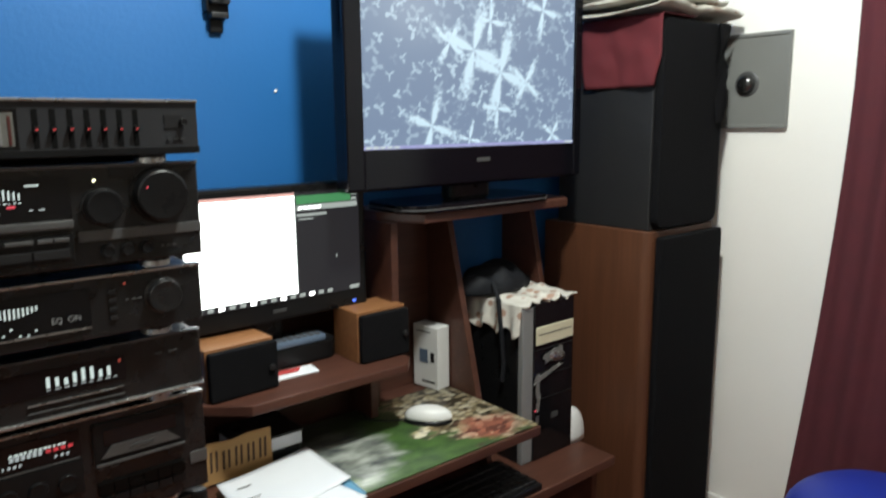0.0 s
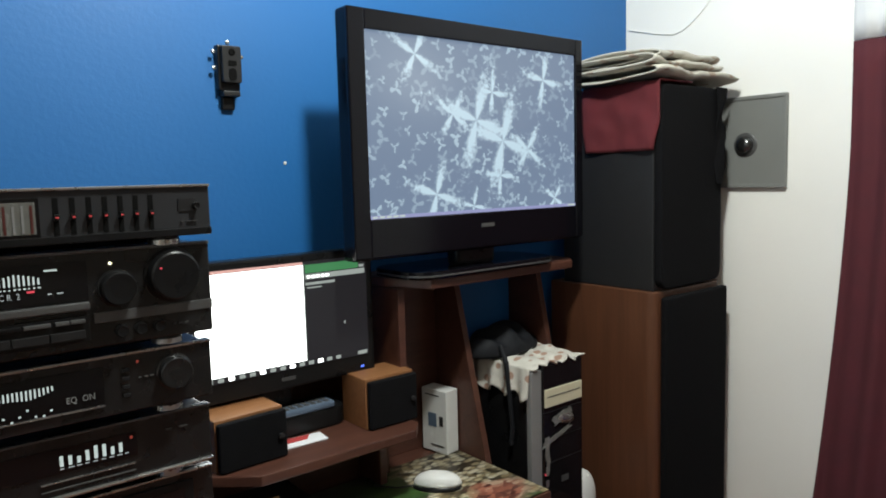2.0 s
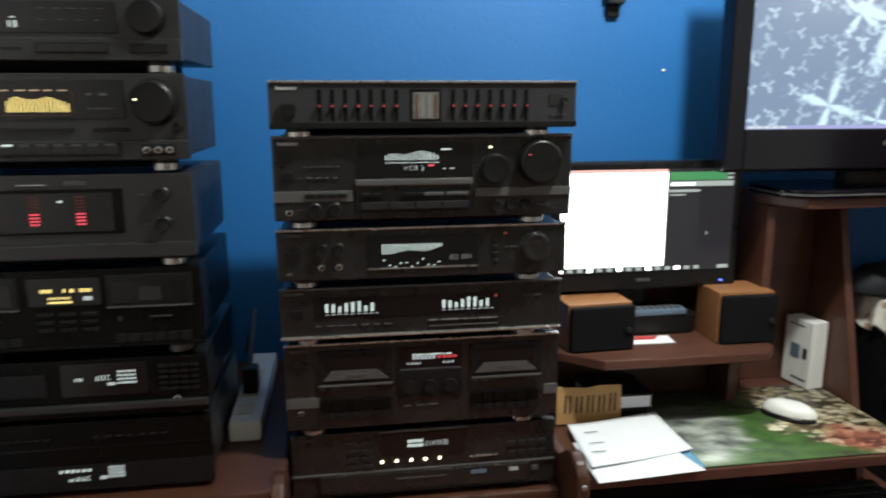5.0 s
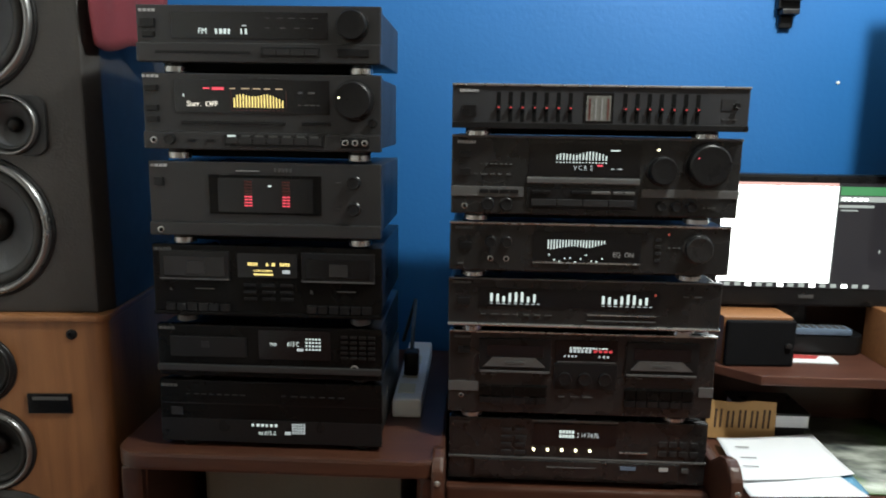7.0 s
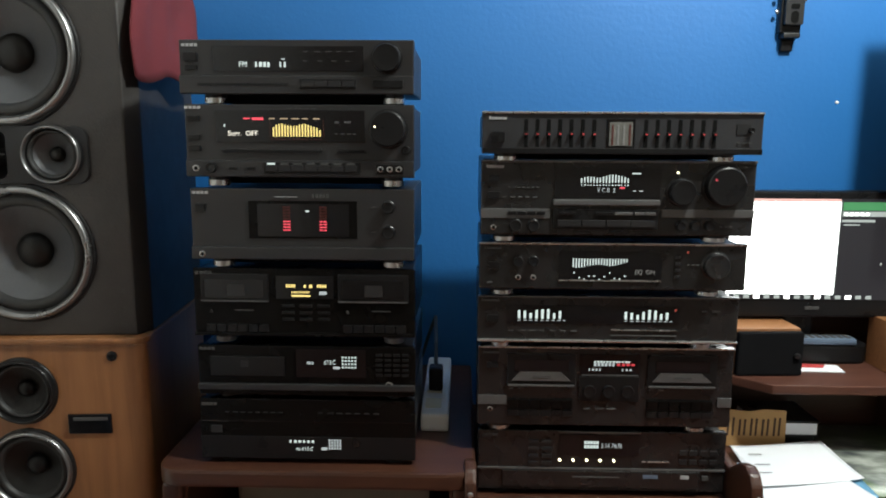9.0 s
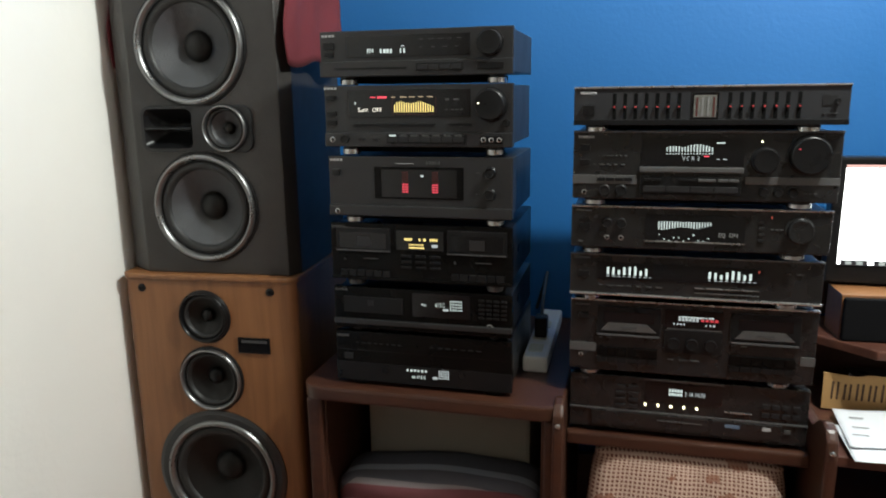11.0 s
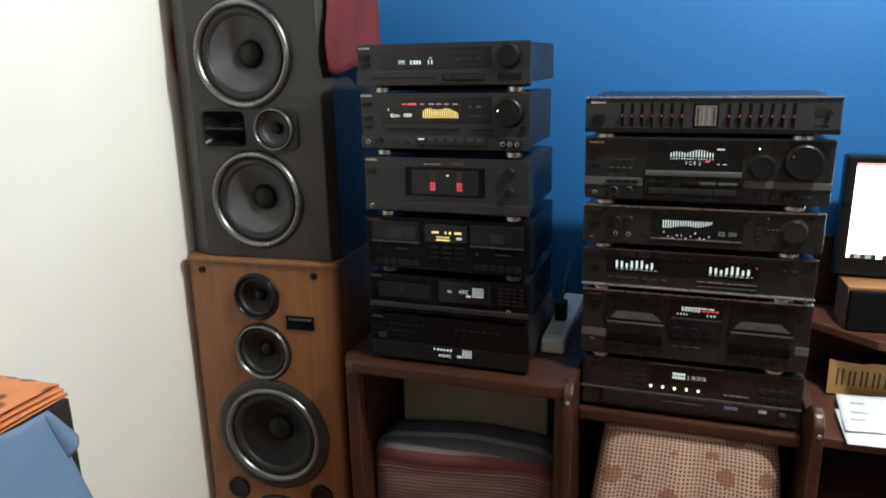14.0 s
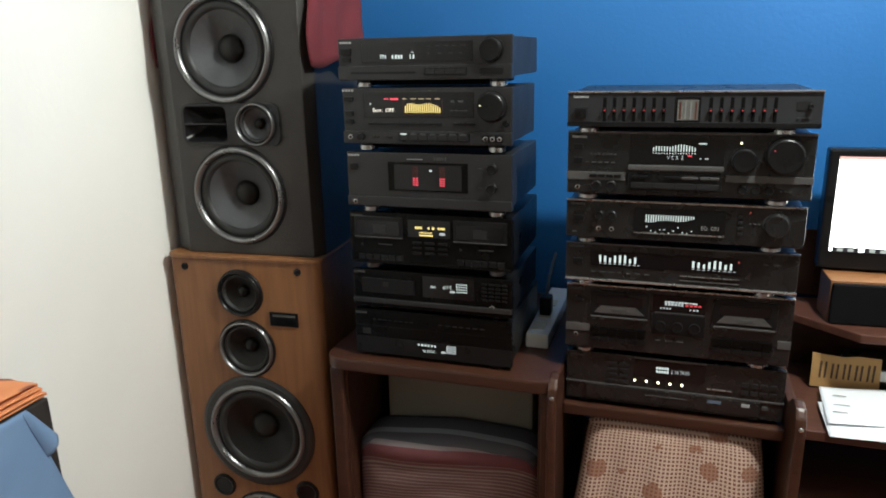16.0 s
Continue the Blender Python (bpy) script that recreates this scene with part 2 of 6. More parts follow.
def round_rect(x0, x1, z0, z1, r, n=5, skip=()):
    pts = []
    for k, (cx, cz, a) in enumerate(((x1 - r, z1 - r, 0), (x0 + r, z1 - r, 90), (x0 + r, z0 + r, 180), (x1 - r, z0 + r, 270))):
        if k in skip:
            pts.append(((x1, z1), (x0, z1), (x0, z0), (x1, z0))[k])
            continue
        for i in range(n + 1):
            t = radians(a + 90 * i / n)
            pts.append((cx + r * math.cos(t), cz + r * math.sin(t)))
    return pts


def lathe(profile, centre, axis="y", n=40, bm=None):
    """A turned solid. Profile: (radius, distance along the axis). Axis y points out of the wall towards -y."""
    own = bmesh.new()
    rings = []
    for r, d in profile:
        ring = []
        for i in range(n if r > 1e-6 else 1):
            t = 2 * math.pi * i / n
            c, s = r * math.cos(t), r * math.sin(t)
            v = (c, -d, s) if axis == "y" else ((c, s, d) if axis == "z" else (d, c, s))
            ring.append(own.verts.new(Vector(centre) + Vector(v)))
        rings.append(ring)
    for a, b in zip(rings, rings[1:]):
        for i in range(n):
            j = (i + 1) % n
            if len(a) == 1 and len(b) == 1:
                continue
            if len(a) == 1:
                own.faces.new((a[0], b[i], b[j]))
            elif len(b) == 1:
                own.faces.new((a[i], a[j], b[0]))
            else:
                own.faces.new((a[i], a[j], b[j], b[i]))
    return own if bm is None else join(bm, own)


def sheet(fn, nu, nv, thick=0.003):
    """A cloth: fn(u, v) gives the place; it gets a back and edges."""
    own = bmesh.new()
    grid = [[own.verts.new(fn(i / nu, j / nv)) for j in range(nv + 1)] for i in range(nu + 1)]
    for i in range(nu):
        for j in range(nv):
            own.faces.new((grid[i][j], grid[i + 1][j], grid[i + 1][j + 1], grid[i][j + 1]))
    bmesh.ops.recalc_face_normals(own, faces=own.faces)
    own.normal_update()
    bmesh.ops.solidify(own, geom=own.faces[:], thickness=thick)
    return own


def tube(points, r, n=8):
    own = bmesh.new()
    rings = []
    for k, p in enumerate(points):
        p = Vector(p)
        d = (Vector(points[min(k + 1, len(points) - 1)]) - Vector(points[max(k - 1, 0)])).normalized()
        u = d.orthogonal().normalized() if abs(d.z) > 0.9 else d.cross(Vector((0, 0, 1))).normalized()
        w = d.cross(u)
        rings.append([own.verts.new(p + r * (math.cos(2 * math.pi * i / n) * u + math.sin(2 * math.pi * i / n) * w)) for i in range(n)])
    for a, b in zip(rings, rings[1:]):
        for i in range(n):
            own.faces.new((a[i], a[(i + 1) % n], b[(i + 1) % n], b[i]))
    own.faces.new(rings[0]), own.faces.new(rings[-1])
    return own


def letters(text, x, y, z, height, material, parent, stretch=1.0, depth=0.0004, turn=None):
    """Words in the built-in font, facing -y, their lower left corner at x, y, z."""
    cu = bpy.data.curves.new("lettering", "FONT")
    cu.body, cu.size, cu.extrude, cu.resolution_u = text, height * 1.4, depth, 2
    tmp = bpy.data.objects.new("lettering", cu)
    scene.collection.objects.link(tmp)
    me = bpy.data.meshes.new_from_object(tmp.evaluated_get(bpy.context.evaluated_depsgraph_get()))
    bpy.data.objects.remove(tmp)
    bm = bmesh.new()
    bm.from_mesh(me)
    bpy.data.meshes.remove(me)
    m = Matrix.Translation((x, y, z)) @ (turn or pose(0, 0, 0, 90, 0, 0)) @ Matrix.Diagonal((stretch, 1, 1, 1))
    bmesh.ops.transform(bm, matrix=m, verts=bm.verts)
    return part("lettering", bm, material, parent)

# ---- the room ----
XL, XR, YN, YS, ZC = -0.982, 2.04, 1.435, -2.5, 2.5


def setting(name, bm, material, label, category):
    return tagged(part(name, bm, material), label, category, kind="structure")


setting("floor", box(XL - 0.1, XR + 0.1, YS - 0.1, YN + 0.1, -0.1, -0.004), GROUT, "concrete floor under red ceramic tiles", "floor")
setting("ceiling", box(XL - 0.1, XR + 0.1, YS - 0.1, YN + 0.1, ZC, ZC + 0.1), CEIL, "unseen ceiling, dull grey to hold down bounced light", "ceiling")
setting("wall_north", box(XL - 0.1, XR + 0.1, YN, YN + 0.12, -0.004, ZC), BLUE, "bright blue painted plaster wall", "wall")
setting("wall_west", box(XL - 0.12, XL, YS, YN, -0.004, ZC), WHITE, "white painted plaster wall", "wall")
setting("wall_south", box(XL - 0.1, XR + 0.1, YS - 0.12, YS, -0.004, ZC), BEIGE, "unseen wall closing the room, plain beige to lower bounced light", "wall")
DY1, DY0 = 0.72, -0.05
east = box(XR, XR + 0.12, DY1, YN, -0.004, ZC)
box(XR, XR + 0.12, YS, DY0, -0.004, ZC, bm=east)
box(XR, XR + 0.12, DY0, DY1, 2.0, ZC, bm=east)
setting("wall_east", east, WHITE, "white painted plaster wall with a doorway", "wall")
setting("baseboard", box(XR - 0.008, XR - 0.0005, 0.85, YN, 0, 0.05, 0.002), WHITE, "low white skirting along the wall", "baseboard")
# ---- audio units ----


class Unit:
    """A hi-fi unit; details are given by fractions of its front, across from the left and down from the top."""

    def __init__(self, x0, y, z0, z1, width, depth, face, label, category, name, group, lip=0.0):
        self.x0, self.y, self.z0, self.z1, self.w, self.h = x0, y, z0, z1, width, z1 - z0
        t = self.t = thing(name, (x0 + width / 2, y + depth / 2, z0 - 0.012), label, category, group)
        part("body", box(x0 + 0.004, x0 + width - 0.004, y + 0.012, y + depth, z0 + 0.004, z1 - 0.003, 0.002), GREYBLACK if face is FACE_S else BLACK, t)
        self.front = part("front_panel", box(x0, x0 + width, y, y + 0.014, z0, z1, 0.002), face, t)

    def px(self, u):
        return self.x0 + u * self.w

    def pz(self, v):
        return self.z1 - v * self.h

    def rect(self, name, u0, u1, v0, v1, material, out=0.001, bevel=0.0, parent=None, label=""):
        """A plate that stands out of the front by so many metres."""
        return part(name, box(self.px(u0), self.px(u1), self.y - out, self.y + 0.004, self.pz(v1), self.pz(v0), bevel), material, parent or self.front, label)

    def knob(self, u, v, r, out=0.016, material=BLACK, dot=None, angle=140):
        k = part("knob", lathe([(r * 1.12, -0.002), (r * 1.12, 0.0015), (r, 0.0025), (r * 0.97, out - 0.002), (r * 0.9, out), (r * 0.55, out - 0.0006), (0, out - 0.0006)], (self.px(u), self.y, self.pz(v)), n=36), material, self.front)
        if dot:
            a = radians(angle)
            cx, cz = self.px(u) + 0.7 * r * math.cos(a), self.pz(v) + 0.7 * r * math.sin(a)
            part("pointer", lathe([(0, out + 0.0012), (0.0013, out + 0.001), (0.0013, out - 0.001)], (cx, self.y, cz), n=8), dot, k)
        return k

    def jack(self, u, v, r=0.0045):
        part("socket", lathe([(r, -0.002), (r, 0.001), (r * 0.62, 0.0014), (r * 0.55, 0.0003), (0, 0.0002)], (self.px(u), self.y, self.pz(v)), n=16), STEEL, self.front)
        part("socket_hole", lathe([(r * 0.62, -0.001), (r * 0.62, 0.0016), (0, 0.0017)], (self.px(u), self.y, self.pz(v)), n=14), MATTE, self.front)

    def feet(self, us=(0.09, 0.875), material=STEEL, r=0.019, height=0.011):
        part("chassis_base", box(self.x0 + 0.045, self.x0 + self.w - 0.045, self.y + 0.032, self.y + 0.22, self.z0 - height * 0.8, self.z0 + 0.003, 0.002), MATTE, self.t)
        for u in us:
            c = (self.px(u), self.y + 0.022, self.z0 - height)
            f = part("foot", lathe([(r * 0.9, height * 0.6), (r * 0.97, height * 0.62), (r * 0.97, height), (0, height)], c, "z", 20), BLACK, self.t)
            part("foot_ring", lathe([(r * 0.93, 0), (r, height * 0.06), (r, height * 0.62), (r * 0.9, height * 0.66), (0, height * 0.66)], c, "z", 24), material, f)

    def bars(self, u0, u1, v0, v1, heights, material, fill=0.45, down=False, name="level_bar"):
        n = len(heights)
        for i, q in enumerate(heights):
            a = u0 + (u1 - u0) * i / n
            b = a + (u1 - u0) / n * fill
            top, bot = (v0, v0 + (v1 - v0) * q) if down else (v1 - (v1 - v0) * q, v1)
            part(name, box(self.px(a), self.px(b), self.y - 0.0022, self.y, self.pz(bot), self.pz(top)), material, self.front)

    def dashes(self, u0, u1, v, n, material, thick=0.02, fill=0.7, seed=1, parent=None):
        """Small print that cannot be read: a row of thin bars."""
        rng = random.Random(seed)
        bm = bmesh.new()
        for i in range(n):
            a = u0 + (u1 - u0) * i / n
            b = a + (u1 - u0) / n * fill * rng.uniform(0.6, 1)
            box(self.px(a), self.px(b), self.y - 0.0022, self.y, self.pz(v + thick / 2), self.pz(v - thick / 2), bm=bm)
        return part("small_print", bm, material, self.front)

    def text(self, s, u, v, height, material, stretch=1.0):
        return letters(s, self.px(u), self.y - 0.0022, self.pz(v), height, material, self.front, stretch)

    def badge(self, u0=0.01, u1=0.08, v=0.1, thick=0.06, material=LEGEND):
        n = 4 if self.w < 0.4 else 8
        bm = bmesh.new()
        for i in range(n):
            a = u0 + (u1 - u0) * i / n
            c = a + (u1 - u0) / n * 0.72
            box(self.px(a), self.px(c), self.y - 0.0012, self.y, self.pz(v + thick * 0.42), self.pz(v - thick * (0.42 if i or n == 4 else 0.6)), bm=bm)
        part("maker_badge", bm, material, self.front)


TG = "units of the wide black stack"
TL = 0.0
TW = 0.428

# graphic equalizer
q = Unit(TL, 0.89, 1.158, 1.222, TW, 0.285, FACE_M, "slim black graphic equalizer with fourteen sliders, on top of the stack", "equalizer", "graphic_equalizer", TG)
q.rect("top_trim", 0.0, 1.0, -0.005, 0.05, STEEL, 0.003, 0.001)
q.rect("bottom_lip", 0.0, 1.0, 0.86, 1.0, BLACK, 0.003, 0.001)
q.badge(0.025, 0.09, 0.16, 0.07)
q.rect("power_button", 0.035, 0.082, 0.48, 0.74, BLACK, 0.006, 0.001)
for side in (0.158, 0.585):
    for i in range(7):
        u = side + i * 0.0405
        slot = q.rect("slider_slot", u - 0.0068, u + 0.0068, 0.18, 0.84, MATTE, 0.0006)
        k = q.rect("slider_knob", u - 0.006, u + 0.006, 0.47, 0.58, BLACK, 0.006, 0.0008)
        q.rect("slider_light", u - 0.0035, u + 0.0035, 0.512, 0.54, G_SLIDE, 0.0066, parent=k)
q.rect("analyser_window", 0.446, 0.546, 0.17, 0.86, GLASSBLK, 0.0012)
q.rect("analyser_frame", 0.455, 0.537, 0.24, 0.8, mat("smoked_window", (0.12, 0.12, 0.11), 0.25, 0, 0.2, 60), 0.0016)
for i in range(4):
    u = 0.463 + 0.0205 * i
    q.bars(u, u + 0.012, 0.3, 0.78, [1.0], G_FAINT if 0 < i < 3 else G_REDOFF, 0.5)
q.rect("switch_plate", 0.905, 0.955, 0.28, 0.52, GREYBLACK, 0.0012)
q.knob(0.955, 0.42, 0.004, 0.008)
q.dashes(0.91, 0.965, 0.72, 3, MIDGREY)
q.feet()

# receiver
q = Unit(TL, 0.903, 1.03, 1.148, TW, 0.34, FACE_T, "black stereo receiver with spectrum display and two round knobs", "receiver", "receiver", TG)
q.rect("top_trim", 0, 1, -0.004, 0.03, GREYTRIM, 0.003, 0.001)
q.badge(0.02, 0.085, 0.09, 0.04)
q.rect("display_window", 0.27, 0.655, 0.1, 0.5, GLASSBLK, 0.0015)
q.bars(0.365, 0.545, 0.185, 0.295, [0.55, 0.72, 0.75, 0.72, 0.7, 0.62, 0.62, 0.75, 0.85, 0.95, 1, 0.98, 0.9, 0.8, 0.7, 0.55], G_WHITE, 0.4)
q.dashes(0.365, 0.545, 0.325, 16, G_WHITE, 0.014, 0.6)
q.dashes(0.55, 0.62, 0.17, 1, G_WHITE, 0.018)
q.dashes(0.555, 0.6, 0.4, 2, G_DIM, 0.014)
q.text("V C R  2", 0.425, 0.42, 0.0072, G_DIM, 0.8)
q.rect("record_light", 0.507, 0.525, 0.35, 0.37, G_RED, 0.0024)
q.rect("lower_lip", 0.265, 0.655, 0.515, 0.595, GREYTRIM, 0.007, 0.002)
q.rect("grey_panel_left", 0.0, 0.255, 0.645, 0.775, GREYTRIM, 0.002, 0.0008)
q.rect("grey_panel_right", 0.665, 0.83, 0.645, 0.75, GREYTRIM, 0.002, 0.0008)
q.rect("grey_panel_end", 0.83, 1.0, 0.645, 0.75, GREYTRIM, 0.0025, 0.0008)
q.rect("control_bay", 0.268, 0.652, 0.65, 0.92, BLACK, 0.004, 0.001)
for i, (a, b) in enumerate(((0.285, 0.35), (0.42, 0.485), (0.49, 0.555), (0.565, 0.6), (0.603, 0.64))):
    q.rect("button", a, b, 0.68, 0.72, GREYTRIM if i > 1 else BLACK, 0.008, 0.001)
for i in range(4):
    q.rect("long_button", 0.282 + i * 0.09, 0.368 + i * 0.09, 0.79, 0.88, GREYBLACK, 0.007, 0.001)
for i in range(4):
    q.rect("small_button", 0.1 + i * 0.035, 0.132 + i * 0.035, 0.68, 0.73, BLACK, 0.004, 0.0006)
for v in (0.2, 0.42):
    q.rect("power_button", 0.028, 0.068, v, v + 0.09, BLACK, 0.004, 0.0006)
q.dashes(0.1, 0.22, 0.36, 7, MIDGREY, 0.012)
q.dashes(0.08, 0.22, 0.49, 5, MIDGREY, 0.016)
q.jack(0.048, 0.9)
q.knob(0.13, 0.87, 0.009, 0.01)
q.knob(0.195, 0.87, 0.009, 0.01)
q.knob(0.73, 0.41, 0.0205, 0.018)
q.knob(0.885, 0.33, 0.031, 0.02, BLACK, G_RED, 150)
q.rect("standby_light", 0.713, 0.719, 0.14, 0.165, G_LED, 0.002)
for i in range(3):
    q.knob(0.735 + 0.052 * i, 0.86, 0.007, 0.008)
q.dashes(0.88, 0.93, 0.87, 3, MIDGREY, 0.015)
q.feet()

# equalizer and surround unit
q = Unit(TL - 0.001, 0.914, 0.94, 1.016, TW, 0.29, FACE_T, "black digital equalizer with white curve display", "equalizer", "digital_equalizer", TG)
q.rect("top_trim", 0, 1, -0.005, 0.04, STEEL, 0.003, 0.001)
q.badge(0.02, 0.085, 0.12, 0.06, MIDGREY)
q.rect("display_window", 0.3, 0.685, 0.17, 0.78, GLASSBLK, 0.0015)
q.rect("window_lip", 0.3, 0.685, 0.79, 0.815, STEEL, 0.003)
q.bars(0.352, 0.562, 0.33, 0.58, [0.75, 0.8, 0.78, 0.76, 0.7, 0.62, 0.6, 0.55, 0.5, 0.5, 0.52, 0.55, 0.6, 0.62, 0.6, 0.56, 0.5, 0.44, 0.36, 0.28], G_WHITE, 0.42, True)
bm_dots = random.Random(5)
for i in range(11):
    u = 0.355 + i * 0.019
    v = 0.6 + 0.13 * abs(math.sin(i * 0.9)) + 0.04 * bm_dots.random()
    q.rect("marker", u, u + 0.006, v, v + 0.028, G_WHITE, 0.0022)
q.text("EQ  ON", 0.585, 0.66, 0.0078, G_FAINT, 0.85)
for u in (0.148, 0.205):
    q.knob(u, 0.4, 0.008, 0.01)
    q.jack(u, 0.75)
q.rect("power_button", 0.035, 0.08, 0.42, 0.56, BLACK, 0.004, 0.0006)
q.dashes(0.03, 0.075, 0.86, 1, MIDGREY, 0.03)
q.knob(0.885, 0.46, 0.021, 0.014, FACE_T)
q.rect("light", 0.777, 0.783, 0.16, 0.2, G_REDDIM, 0.002)
for i in range(4):
    q.rect("button", 0.735, 0.755, 0.26 + 0.14 * i, 0.32 + 0.14 * i, GREYBLACK, 0.003, 0.0005)
q.dashes(0.78, 0.83, 0.45, 3, MIDGREY, 0.02)
q.feet()

# spectrum analyser
q = Unit(TL - 0.002, 0.928, 0.848, 0.925, TW, 0.29, FACE_T, "black spectrum analyser with two groups of white bars", "equalizer", "spectrum_analyser", TG)
q.rect("top_trim", 0, 1, -0.005, 0.03, GREYTRIM, 0.003, 0.001)
q.rect("bottom_trim", 0, 1, 0.95, 1.0, STEEL, 0.006, 0.0015)
q.badge(0.015, 0.085, 0.1, 0.06, MIDGREY)
q.rect("display_window", 0.115, 0.775, 0.2, 0.6, GLASSBLK, 0.0015)
q.bars(0.155, 0.335, 0.28, 0.49, [0.85, 0.8, 0.55, 0.88, 0.96, 1, 0.55, 0.8], G_WHITE, 0.42)
q.bars(0.565, 0.745, 0.28, 0.49, [0.8, 0.7, 0.5, 0.8, 1, 0.95, 0.6, 0.75], G_WHITE, 0.42)
q.dashes(0.155, 0.35, 0.53, 9, G_DIM, 0.016)
q.dashes(0.565, 0.76, 0.53, 9, G_DIM, 0.016)
q.dashes(0.755, 0.77, 0.28, 1, G_REDDIM, 0.05)
q.rect("long_button", 0.515, 0.765, 0.72, 0.735, STEEL, 0.003)
q.rect("long_button", 0.515, 0.765, 0.84, 0.855, GREYTRIM, 0.003)
q.dashes(0.12, 0.4, 0.76, 7, MIDGREY, 0.015)
q.dashes(0.86, 0.94, 0.3, 2, MIDGREY, 0.025)
q.rect("power_button", 0.035, 0.08, 0.42, 0.56, BLACK, 0.004, 0.0006)
q.feet()

# twin cassette deck
q = Unit(TL, 0.938, 0.697, 0.836, TW, 0.28, FACE_T, "black twin cassette deck with two tape doors", "cassette deck", "cassette_deck", TG)
q.rect("top_trim", 0, 1, -0.003, 0.018, STEEL, 0.004, 0.001)
q.badge(0.02, 0.085, 0.08, 0.03, MIDGREY)
for u0 in (0.115, 0.665):
    d = q.rect("tape_door", u0, u0 + 0.27, 0.09, 0.5, BLACK, 0.004, 0.0015)
    q.rect("door_window", u0 + 0.03, u0 + 0.24, 0.16, 0.3, GLASSBLK, 0.005, parent=d)
    pts = [(q.px(u0 + 0.02), q.pz(0.42)), (q.px(u0 + 0.25), q.pz(0.42)), (q.px(u0 + 0.21), q.pz(0.31)), (q.px(u0 + 0.05), q.pz(0.31))]
    part("cassette_ledge", prism(pts, 1, q.y - 0.006, q.y), GREYTRIM, d)
    q.rect("cassette_label", u0 + 0.1, u0 + 0.17, 0.35, 0.38, MIDGREY, 0.0068, parent=d)
    q.rect("door_lip", u0 + 0.005, u0 + 0.265, 0.47, 0.49, GREYTRIM, 0.007, parent=d)
    q.dashes(u0 + 0.01, u0 + 0.2, 0.13, 6, MIDGREY, 0.01)
    q.dashes(u0 + 0.01, u0 + 0.08, 0.53, 2, MIDGREY, 0.014)
    for i in range(6):
        q.rect("transport_key", u0 + 0.005 + i * 0.043, u0 + 0.045 + i * 0.043, 0.66, 0.78, FACE_D, 0.005, 0.001)
        q.rect("transport_key", u0 + 0.005 + i * 0.043, u0 + 0.045 + i * 0.043, 0.8, 0.88, BLACK, 0.004, 0.001)
q.rect("display_window", 0.4, 0.635, 0.09, 0.33, GLASSBLK, 0.002)
q.dashes(0.455, 0.6, 0.18, 12, G_WHITE, 0.02, 0.85)
q.bars(0.455, 0.54, 0.195, 0.235, [1] * 6, G_DIM, 0.7)
q.bars(0.545, 0.62, 0.2, 0.23, [1] * 4, glow("deep_red_segments", (1.0, 0.08, 0.1), 0.4), 0.7)
q.dashes(0.435, 0.49, 0.28, 4, G_DIM, 0.026, 0.6)
q.dashes(0.565, 0.61, 0.28, 3, G_DIM, 0.026, 0.6)
q.rect("window_lip", 0.41, 0.63, 0.345, 0.355, GREYTRIM, 0.003)
q.rect("centre_bay", 0.4, 0.635, 0.37, 0.68, BLACK, 0.003, 0.001)
q.rect("grey_panel_left", 0.0, 0.115, 0.62, 0.74, GREYTRIM, 0.002, 0.0008)
q.rect("grey_panel_right", 0.945, 1.0, 0.62, 0.74, GREYTRIM, 0.002, 0.0008)
for i in range(3):
    q.knob(0.44 + 0.075 * i, 0.55, 0.011, 0.008)
q.dashes(0.42, 0.56, 0.78, 3, MIDGREY, 0.012, 0.8)
q.jack(0.05, 0.8, 0.0042)
q.rect("power_button", 0.035, 0.08, 0.2, 0.27, BLACK, 0.004, 0.0006)
q.feet(height=0.011)

# compact disc changer
q = Unit(TL + 0.002, 0.95, 0.572, 0.682, TW, 0.3, FACE_T, "black compact disc changer with five small lit buttons", "disc player", "disc_changer", TG)
q.rect("top_trim", 0.325, 0.655, 0.0, 0.03, GREYTRIM, 0.004, 0.001)
q.badge(0.02, 0.085, 0.08, 0.04, MIDGREY)
q.rect("display_window", 0.33, 0.65, 0.06, 0.4, GLASSBLK, 0.002)
for i in range(5):
    for v in (0.16, 0.23):
        q.rect("disc_mark", 0.43 + i * 0.012, 0.439 + i * 0.012, v, v + 0.05, G_WHITE, 0.0022)
q.text("2 14 74:76", 0.497, 0.27, 0.0085, G_DIM, 0.72)
for i in range(5):
    part("disc_light", lathe([(0.0022, -0.001), (0.0022, 0.003), (0.0014, 0.004), (0, 0.0042)], (q.px(0.333 + i * 0.0545), q.y, q.pz(0.485)), n=12), G_LED, q.front)
for r in range(4):
    for c in range(2):
        q.rect("button", 0.205 + c * 0.055, 0.245 + c * 0.055, 0.15 + r * 0.12, 0.21 + r * 0.12, GREYBLACK, 0.003, 0.0005)
for r in range(2):
    for c in range(4):
        q.rect("button", 0.815 + c * 0.04, 0.845 + c * 0.04, 0.3 + r * 0.15, 0.38 + r * 0.15, GREYBLACK, 0.003, 0.0005)
q.rect("long_button", 0.665, 0.775, 0.49, 0.505, STEEL, 0.003)
q.rect("tray_gap", 0, 1, 0.615, 0.64, GREYTRIM, 0.003)
q.rect("disc_drawer", 0.1, 0.9, 0.65, 0.92, FACE_T, 0.005, 0.0015)
q.rect("drawer_badge", 0.385, 0.575, 0.74, 0.76, MIDGREY, 0.006)
q.rect("blue_badge", 0.67, 0.73, 0.7, 0.76, BLUEGREY, 0.006)
